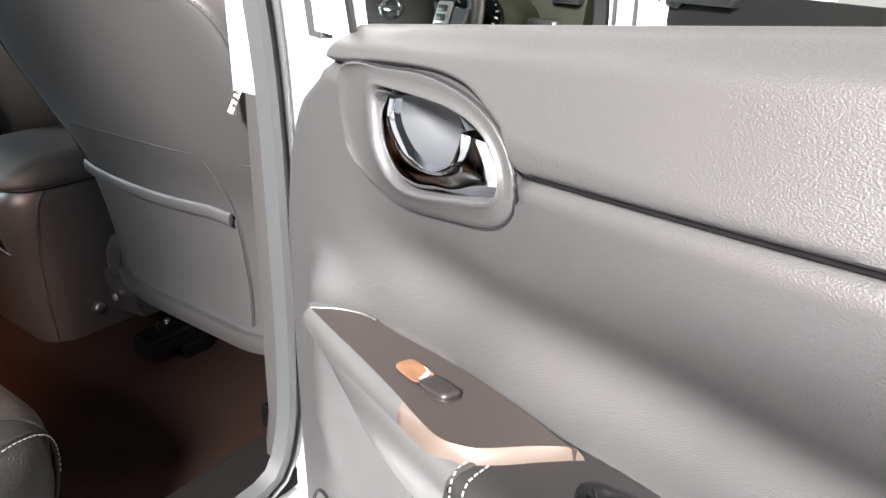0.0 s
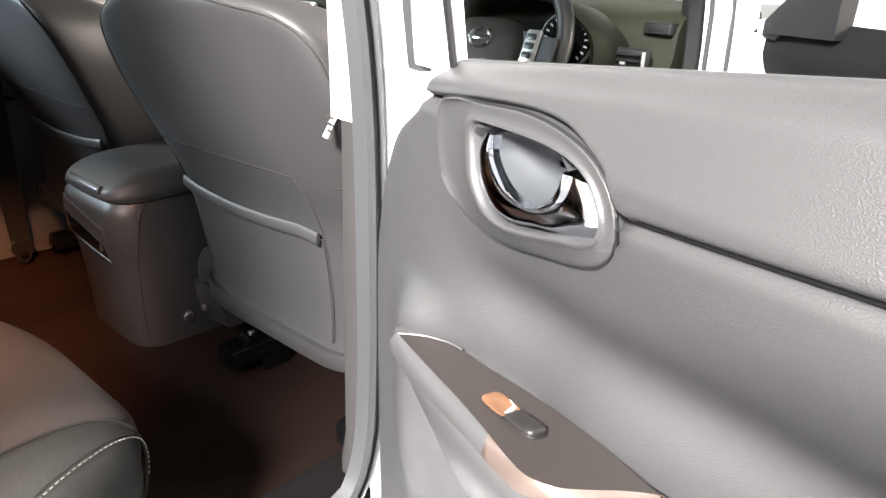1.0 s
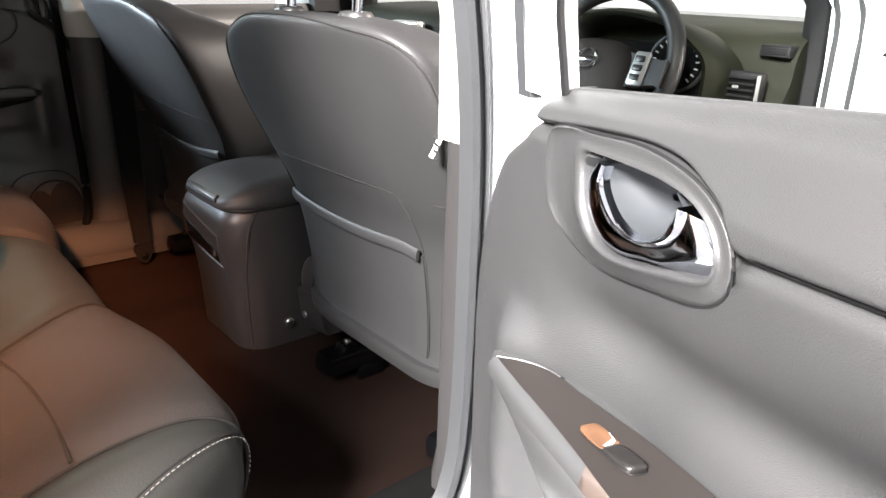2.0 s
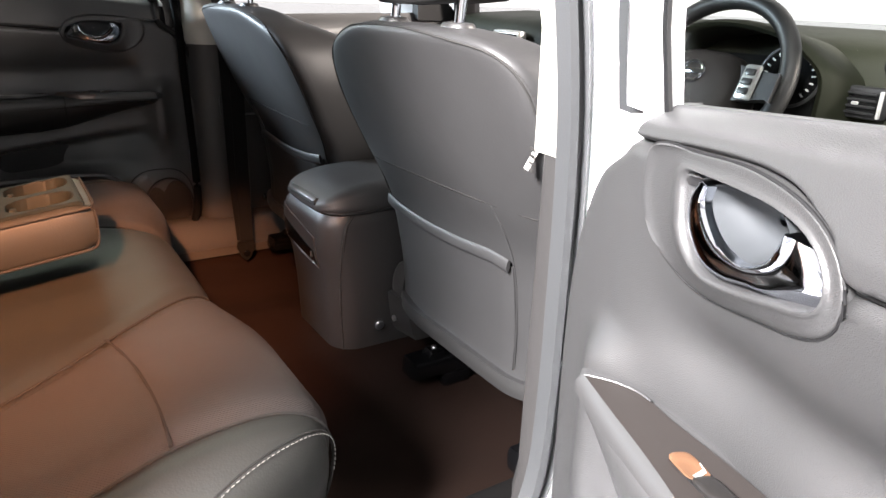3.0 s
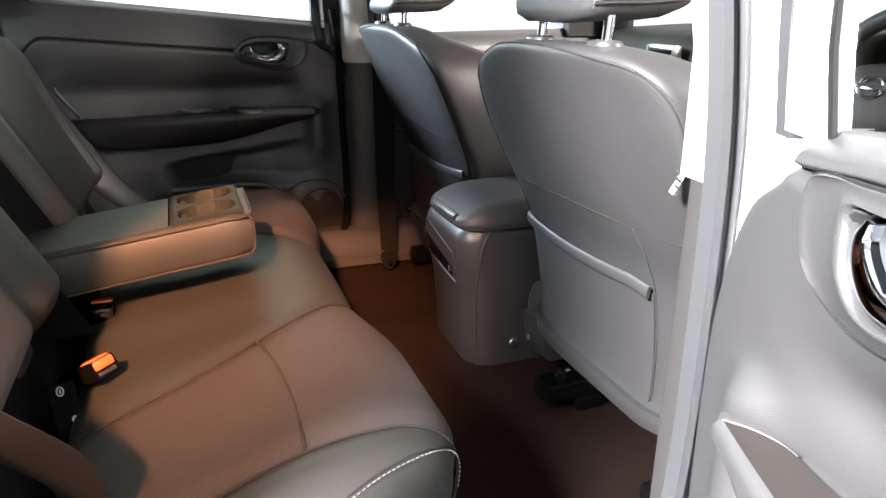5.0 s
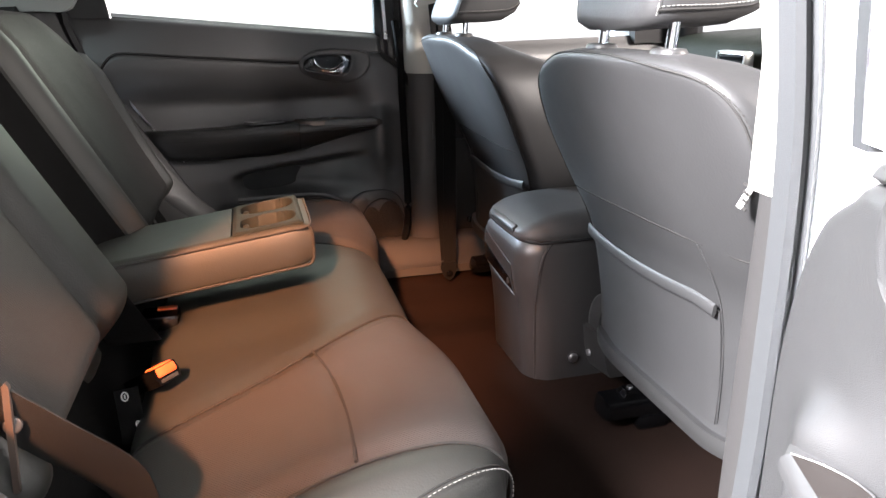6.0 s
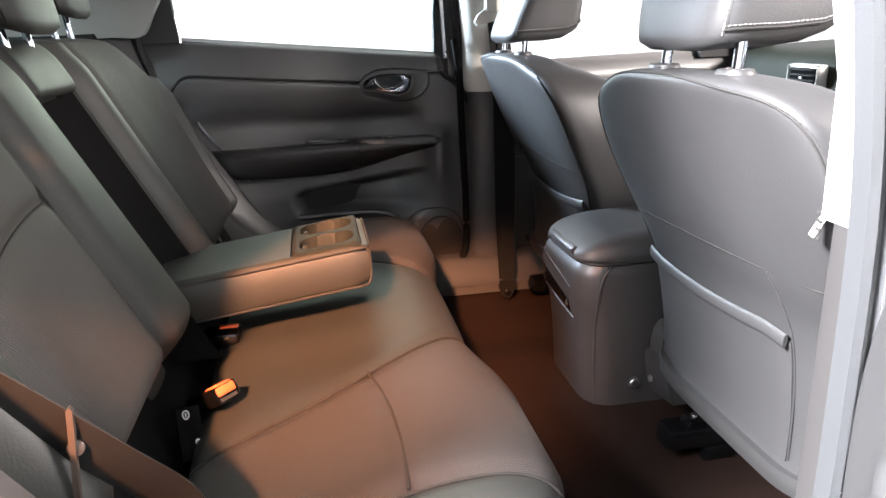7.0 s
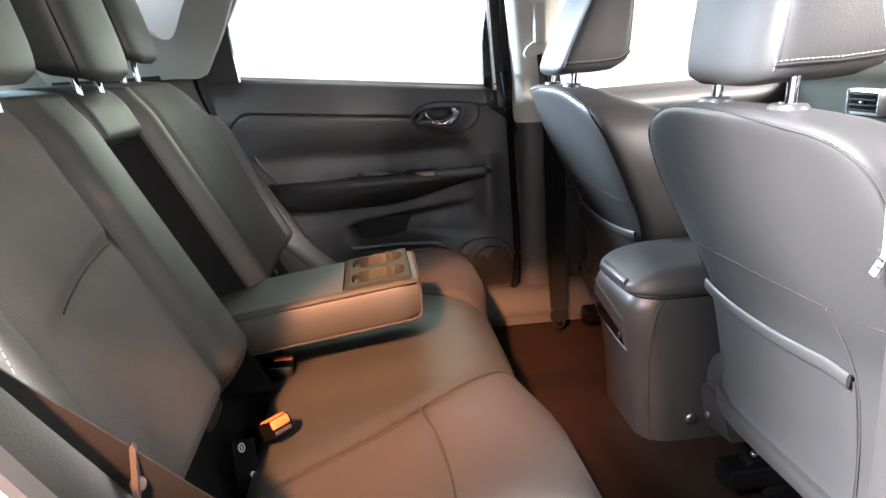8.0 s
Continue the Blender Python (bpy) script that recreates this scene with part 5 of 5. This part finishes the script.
# ---- dashboard and steering wheel ----
def dashboard():
    d = thing("dashboard", (1.2, 0, 0.4), "olive-grey moulded dashboard with air vents", "dashboard")
    prof = [(0.98, 0.55), (0.97, 0.68), (0.985, 0.78), (1.02, 0.855), (1.045, 0.90), (1.055, 0.945), (1.09, 0.974), (1.2, 0.985), (1.45, 0.985), (1.5, 0.9), (1.5, 0.5)]
    rings = []
    for i in range(41):
        y = -0.672 + 1.344 * i / 40
        rings.append([Vector((x + 0.035 * (y / 0.72) ** 2 * (x < 1.3), y, z - 0.004 * (y / 0.72) ** 2)) for x, z in [tuple(spline([(k, *p) for k, p in enumerate(prof)], q / 3)) for q in range(31)]])
    part("body", loft(rings), DASH, d, "olive-grey grained dashboard", 60)
    # hood over the dials: a thick rounded cowl running into the dash top
    arch = curve([(0, -0.21, 0.90), (0, -0.232, 0.945), (0, -0.28, 0.985), (0, -0.35, 1.004), (0, -0.43, 1.003), (0, -0.511, 0.984), (0, -0.559, 0.955), (0, -0.584, 0.930), (0, -0.590, 0.90), (0, -0.588, 0.86)], 46)
    mid = Vector((0, -0.40, 0.90))
    cowl = [[Vector((x, (p - mid).y * k + mid.y, (p - mid).z * k + mid.z - dz)) for p in arch] for x, k, dz in ((1.10, 0.74, 0.0), (1.04, 0.80, 0.0), (0.992, 0.84, 0.0), (0.972, 0.885, 0.0), (0.968, 0.935, 0.0), (0.978, 0.98, 0.0), (1.0, 1.0, 0.002), (1.06, 1.02, 0.014), (1.14, 1.04, 0.03), (1.24, 1.05, 0.05), (1.34, 1.06, 0.10))]
    part("dial_hood", loft(cowl, caps=False, closed=False), DASH, d, "olive-grey cowl over the dials", 60)
    part("dial_face", slab(lambda a, b: Vector((1.015 + 0.02 * a, -0.552 + 0.315 * b, 0.83 + 0.115 * a)), lambda a, b: Vector((1.03 + 0.02 * a, -0.552 + 0.315 * b, 0.83 + 0.115 * a)), 2, 2), DULL_BLACK, d, "black instrument panel")
    for cy in (-0.320, -0.505):
        c = Vector((1.012, cy + 0.012, 0.917 if cy < -0.4 else 0.893))
        ring = part("dial_ring", tube([c + Vector((0.008 * math.sin(t), 0.056 * math.cos(t), 0.050 * math.sin(t))) for t in (2 * math.pi * i / 40 for i in range(40))], 0.003, 6, True, up=(1, 0, 0)), DARK_PLASTIC, d)
        for k in range(17):
            t = radians(225 - 270 * k / 16)
            p = c + Vector((-0.004 + 0.006 * math.sin(t), -0.044 * math.cos(t), 0.039 * math.sin(t)))
            mark = part("dial_mark", box(-0.001, 0.001, -0.0013, 0.0013, -0.0034, 0.0034, 0.0003, 1), WHITE_PRINT, ring)
            mark.data.transform(Matrix.Translation(p) @ Matrix.Rotation(-(t - math.pi / 2), 4, "X"))
        part("needle", tube([c + Vector((-0.006, 0, 0)), c + Vector((-0.006, 0.03, -0.024))], 0.0016, 6), WHITE_PRINT, ring)
    # square vents and the small side defroster
    def air_vent(y, z, x, w, h, trim):
        v = part("air_vent", box(x - 0.004, x + 0.02, y - w / 2, y + w / 2, z - h / 2, z + h / 2, 0.006), trim, d, "silver-framed air vent")
        part("vent_well", box(x - 0.0055, x + 0.01, y - w / 2 + 0.008, y + w / 2 - 0.008, z - h / 2 + 0.007, z + h / 2 - 0.007, 0.003), DULL_BLACK, v)
        for k in range(4):
            zz = z - h / 2 + h * (k + 1) / 5
            part("vent_slat", box(x - 0.010, x - 0.002, y - w / 2 + 0.01, y + w / 2 - 0.01, zz - 0.002, zz + 0.002, 0.001, 1), BLACK_RUBBER, v)
        if trim is SILVER:
            part("vent_edge", box(x - 0.007, x + 0.004, y - w / 2 + 0.002, y + w / 2 - 0.002, z + h / 2 - 0.004, z + h / 2 - 0.001, 0.001, 1), SILVER, v)
        part("vent_tab", box(x - 0.013, x - 0.008, y - 0.005, y + 0.005, z - 0.0025, z + 0.0025, 0.001), SILVER, v)
        for e in (-1, 1):
            part("vent_side", box(x - 0.009, x + 0.004, y + e * (w / 2 - 0.004) - 0.002, y + e * (w / 2 - 0.004) + 0.002, z - h / 2 + 0.004, z + h / 2 - 0.004, 0.001, 1), SILVER, v)
    air_vent(-0.606, 0.888, 1.03, 0.08, 0.05, BLACK_RUBBER)
    air_vent(0.32, 0.915, 1.03, 0.11, 0.06, SILVER)
    for y, x, z in ((-0.640, 1.070, 0.947), (0.27, 1.16, 0.975)):
        g = part("defroster", box(x - 0.006, x + 0.03, y - 0.026, y + 0.026, z - 0.010, z + 0.010, 0.003), BLACK_RUBBER, d)
        for k in range(5):
            part("defroster_slat", box(x - 0.008, x - 0.004, y - 0.022, y + 0.022, z - 0.008 + 0.004 * k, z - 0.0062 + 0.004 * k, 0.0004, 1), BLACK_RUBBER, g)


dashboard()


def steering_wheel():
    w = thing("steering_wheel", (0.93, -0.385, 0.9), "black leather steering wheel with silver switch spokes", "steering wheel")
    M = Matrix.Translation((0.925, -0.392, 0.900)) @ pose(0, 0, 0, 0, 24, 0)
    R = 0.148
    part("rim", ([M @ Vector(v) for v in tube([(0, R * math.cos(t), R * math.sin(t)) for t in (2 * math.pi * i / 64 for i in range(64))], 0.0155, 12, True, up=(1, 0, 0))[0]], tube([(0, R * math.cos(t), R * math.sin(t)) for t in (2 * math.pi * i / 64 for i in range(64))], 0.0155, 12, True, up=(1, 0, 0))[1]), ARM_LEATHER, w, "black leather wheel rim")
    hub = [[M @ Vector((x, k * 0.088 * math.copysign(abs(math.cos(t)) ** 0.6, math.cos(t)), k * 0.062 * math.copysign(abs(math.sin(t)) ** 0.7, math.sin(t)) - 0.012)) for t in (2 * math.pi * i / 36 for i in range(36))] for x, k in ((0.04, 0.9), (0.0, 1.0), (-0.022, 0.95), (-0.034, 0.8), (-0.039, 0.5), (-0.041, 0.05))]
    h = part("hub", loft(hub), HUB, w, "dark airbag cover", 60)
    part("badge_ring", moved(tube([(-0.043, 0.021 * math.cos(t), 0.002 + 0.017 * math.sin(t)) for t in (2 * math.pi * i / 28 for i in range(28))], 0.003, 8, True, up=(1, 0, 0)), M), CHROME, h, "plain chrome badge ring")
    part("badge_bar", moved(box(-0.046, -0.040, -0.026, 0.026, -0.003, 0.007, 0.002), M), CHROME, h)
    for e in (-1, 1):
        sp = part("spoke", moved(loft([[(-0.012 + d, e * y, z) for d, z in ((-0.012, -0.03 * k), (-0.012, 0.024 * k), (0.012, 0.02 * k), (0.012, -0.026 * k))] for y, k in ((0.070, 1.15), (0.105, 0.95), (0.138, 0.8), (0.146, 0.9))]), M), CONSOLE, w)
        part("switch_pad", moved(box(-0.03, -0.02, e * 0.100 - 0.015, e * 0.100 + 0.015, -0.03, 0.03, 0.005), M), SILVER, sp, "silver switch pad")
        for k in range(3):
            part("button", moved(box(-0.034, -0.027, e * 0.100 - 0.009, e * 0.100 + 0.009, -0.022 + 0.016 * k, -0.011 + 0.016 * k, 0.002), M), CONSOLE, sp)
    part("lower_spoke", moved(loft([[(-0.012 + d, y * k, z) for d, y in ((-0.01, -0.03), (-0.01, 0.03), (0.012, 0.026), (0.012, -0.026))] for z, k in ((-0.06, 1.2), (-0.11, 0.9), (-0.142, 1.0))]), M), CONSOLE, w)
    part("column", tube([(0.95, -0.392, 0.885), (1.08, -0.392, 0.83)], 0.04, 14), CONSOLE, w)


steering_wheel()


# ---- front doors ----
def front_door(T, label, opened):
    d = thing("front_door", T(0.0, 0.4, -0.05), label, "car door", "front doors")
    part("door_panel", slab(lambda a, b: T(0.02 + 0.86 * b, 0.40 + 0.575 * a - 0.02 * b * a, -0.01 + 0.03 * math.sin(math.pi * a) * smooth(0, 0.1, b) - 0.03 * smooth(0.85, 1, a) - 0.04 * smooth(0.62, 0.75, a) * smooth(0.95, 0.8, a)), lambda a, b: T(0.02 + 0.86 * b, 0.40 + 0.575 * a - 0.02 * b * a, -0.05), 30, 30), BLACK_TRIM if opened else DARK_PLASTIC, d, "dark moulded front door trim", 60)
    part("outer_skin", slab(lambda a, b: T(-0.02 + 0.98 * b, 0.34 + 0.62 * a, -0.12), lambda a, b: T(-0.02 + 0.98 * b, 0.34 + 0.62 * a, -0.135 - 0.03 * math.sin(math.pi * a)), 8, 8), PAINT, d)
    part("hinge_edge", loft([[T(0.02, z, -0.01), T(-0.01, z, -0.04), T(-0.02, z, -0.12), T(0.03, z, -0.12)] for z in (0.36, 0.6, 0.9, 0.97)]), PAINT, d)
    if opened:
        # black strip in place of the dark gap beside the jamb
        part("hinge", loft([[Vector((x, y, z)) for x, y in ((1.15, y0), (1.15, y0 - w0), (1.19, y0 - w0), (1.19, y0))] for z, y0, w0 in ((0.84, -0.706, 0.034), (0.92, -0.702, 0.036), (0.97, -0.700, 0.022), (1.02, -0.698, 0.012))]), BLACK_RUBBER, d, "black strip standing in for the dark hinge gap")
    part("mirror_corner", slab(lambda a, b: T(0.03 + 0.14 * b, 0.95 + 0.11 * a * b, -0.012), lambda a, b: T(0.03 + 0.14 * b, 0.95 + 0.11 * a * b, -0.045), 6, 6), BLACK_RUBBER, d)
    part("armrest", loft([[T(u, z, w) for w, z in ((-0.03, 0.76), (0.03, 0.77), (0.05, 0.755), (0.045, 0.71), (-0.03, 0.68))] for u in (0.2, 0.25, 0.5, 0.75, 0.8)]), DARK_PLASTIC, d)
    part("sash", loft([[T(u, z, -0.02), T(u + 0.04, z, -0.02), T(u + 0.04, z, -0.05), T(u, z, -0.05)] for u, z in ((0.90, 0.93), (0.90, 1.1), (0.87, 1.3), (0.78, 1.38))]), BLACK_RUBBER, d)
    part("front_sash", loft([[T(u, z, -0.02), T(u + 0.05, z - 0.01, -0.02), T(u + 0.05, z - 0.01, -0.05), T(u, z, -0.05)] for u, z in ((0.0, 0.95), (0.12, 1.06), (0.3, 1.22), (0.5, 1.35), (0.78, 1.40))]), BLACK_RUBBER, d)
    part("mirror", loft([[T(0.06 + 0.10 * k * math.cos(t), 0.985 + 0.07 * k * math.sin(t), w) for t in (2 * math.pi * i / 24 for i in range(24))] for w, k in ((-0.15, 0.6), (-0.17, 0.9), (-0.26, 1.0), (-0.30, 0.9), (-0.31, 0.6))]), PAINT, d)


front_door(lambda u, z, w: Vector((1.165 - u, 0.715 - w, z)), "closed front car door with olive-grey trim", False)
FA = radians(62)
FD, FN, FO = Vector((-math.cos(FA), -math.sin(FA), 0)), Vector((-math.sin(FA), math.cos(FA), 0)), Vector((1.13, -0.765, 0))
front_door(lambda u, z, w: FO + FD * u + FN * w + Vector((0, 0, z)), "open front car door with black trim", True)


# ---- belts and small things ----
def ribbon(path, width, across, thick=0.0016):
    """A flat strap; across is the direction of its width."""
    a = Vector(across).normalized() * width / 2
    path = [Vector(p) for p in path]
    rings = []
    for i, p in enumerate(path):
        t = (path[min(i + 1, len(path) - 1)] - path[max(i - 1, 0)]).normalized()
        n = t.cross(a).normalized() * thick / 2
        rings.append([p - a - n, p + a - n, p + a + n, p - a + n])
    return loft(rings)


def pillar_belt():
    b = thing("front_seat_belt", (0.37, 0.62, 0.5), "dark seat belt hanging on the far door pillar", "seat belt")
    part("webbing", ribbon(curve([(0.362, 0.622, 1.065), (0.37, 0.632, 1.0), (0.380, 0.645, 0.88), (0.382, 0.642, 0.75), (0.376, 0.61, 0.55), (0.368, 0.545, 0.40)], 30), 0.036, (1, 0.15, 0)), BELT, b)
    part("webbing_return", ribbon(curve([(0.376, 0.620, 1.065), (0.39, 0.628, 1.0), (0.402, 0.638, 0.88), (0.402, 0.634, 0.75), (0.392, 0.60, 0.55), (0.374, 0.537, 0.395)], 30), 0.036, (1, 0.1, 0)), BELT, b)
    part("guide_plate", loft([[(0.35 + x, y, 1.074 + z) for x, z in ((-0.040, -0.012), (-0.034, -0.020), (0.030, -0.006), (0.040, 0.002), (0.036, 0.012), (0.012, 0.020), (-0.012, 0.020), (-0.034, 0.004))] for y in (0.626, 0.614, 0.611)]), BEIGE, b, "pale plastic belt guide")
    part("height_slider", box(0.336, 0.366, 0.604, 0.63, 1.085, 1.185, 0.008), BEIGE, b, "pale plastic belt height slider")
    part("anchor", loft([[(0.354 + x, 0.534 + o, 0.362 + z) for x, z in ((-0.004, 0.036), (0.036, 0.036), (0.040, 0.02), (0.028, -0.008), (0.016, -0.016), (0.004, -0.008), (-0.008, 0.02))] for o in (-0.004, 0.004)]), BELT, b, "dark belt anchor plate")
    part("anchor_bolt", knob((0.370, 0.531, 0.366), (0, -1, 0), 0.009, 0.006), BLACK_GLOSS, b)


pillar_belt()


def rear_belt():
    b = thing("rear_seat_belt", (-0.3, -0.62, 0.6), "dark rear seat belt lying across the seat side", "seat belt")
    path = curve([(-0.52, -0.632, 0.925), (-0.455, -0.634, 0.868), (-0.40, -0.634, 0.815), (-0.345, -0.632, 0.763), (-0.29, -0.624, 0.703), (-0.25, -0.60, 0.64), (-0.24, -0.585, 0.58)], 40)
    part("webbing", ribbon(path, 0.05, (0.62, -0.25, 0.62)), BELT_GREY, b)
    part("tongue", loft([[(-0.320 + x, -0.628 + o, 0.730 + z) for x, z in ((-0.004, -0.06), (0.001, -0.06), (0.010, 0.035), (0.008, 0.039), (0.005, 0.036))] for o in (-0.012, -0.007)]), BRIGHT_EDGE, b, "brown belt tongue edge")
    part("side_stitch", dashes(curve([(-0.41, -0.651, 0.905), (-0.390, -0.653, 0.872), (-0.382, -0.653, 0.846)], 24), 0.004, 0.003, 0.0005), THREAD, b)
    part("stop_button", knob((-0.315, -0.634, 0.729), (0.2, -1, 0.3), 0.007, 0.003), DARK_PLASTIC, b)


rear_belt()


def buckle(x, y, z, turn, label):
    k = thing("belt_buckle", (x, y, z - 0.03), label, "belt buckle", "rear belt buckles")
    M = Matrix.Translation((x, y, z)) @ pose(0, 0, 0, 0, -28, turn)
    body = part("housing", moved(loft([[(px, py * w, pz * h) for py, pz in ((-0.017, -0.012), (0.017, -0.012), (0.019, 0), (0.017, 0.012), (-0.017, 0.012), (-0.019, 0))] for px, w, h in ((-0.05, 0.75, 0.8), (-0.02, 1, 1), (0.02, 1.05, 1.05), (0.031, 1.02, 1.0))]), M), BLACK_GLOSS, k, "black buckle housing")
    part("button", moved(box(0.006, 0.030, -0.015, 0.015, 0.0085, 0.0145, 0.003), M), RED_PLASTIC, body, "orange-red release button")
    part("button_face", moved(box(0.026, 0.0335, -0.0155, 0.0155, -0.002, 0.011, 0.0025), M), RED_PLASTIC, body)
    part("slot", moved(box(0.030, 0.0322, -0.014, 0.014, -0.010, -0.005, 0.0005, 1), M), CONSOLE, body)


buckle(-0.272, -0.262, 0.567, -42, "orange-red belt buckle between cushion and seat back")
red = thing("belt_buckle", (-0.28, -0.06, 0.53), "red belt buckle tucked under the centre armrest", "belt buckle", "rear belt buckles")
case = part("housing", box(-0.315, -0.256, -0.075, -0.025, 0.552, 0.578, 0.005), BLACK_GLOSS, red, "black buckle housing")
part("button", box(-0.290, -0.259, -0.046, -0.032, 0.576, 0.5805, 0.002), RED_PLASTIC, case, "red release button")
iso = thing("anchor_tag", (-0.29, -0.32, 0.55), "small black anchor flap with a white symbol", "seat tag")
M = look((-0.303, -0.308, 0.557), (-0.503, 0.542, 0.107))
flap = part("flap", moved(box(-0.012, 0.018, -0.050, 0.020, -0.0012, 0.0012, 0.0008), M), DULL_BLACK, iso)
for dx, dy, r in ((0.0, 0.010, 0.0055), (0.010, -0.028, 0.0035)):
    part("symbol", moved(tube([(dx + r * 0.7 * math.cos(t), dy + r * math.sin(t), 0.0024) for t in (2 * math.pi * i / 20 for i in range(20))], 0.0009, 6, True), M), WHITE_PRINT, flap)
    part("symbol_bar", moved(box(dx - 0.001, dx + 0.001, dy - r * 0.5, dy + r * 0.5, 0.002, 0.003, 0.0003, 1), M), WHITE_PRINT, flap)
lock = thing("back_release_strap", (-0.37, 0.14, 0.75), "dark release strap with a steel clip", "strap")
part("strap", ribbon(curve([(-0.40, 0.115, 0.83), (-0.375, 0.112, 0.775), (-0.352, 0.110, 0.735)], 10), 0.012, (0.3, 1, 0)), BELT, lock)
part("clip", box(-0.356, -0.344, 0.104, 0.116, 0.716, 0.744, 0.003), STEEL, lock)
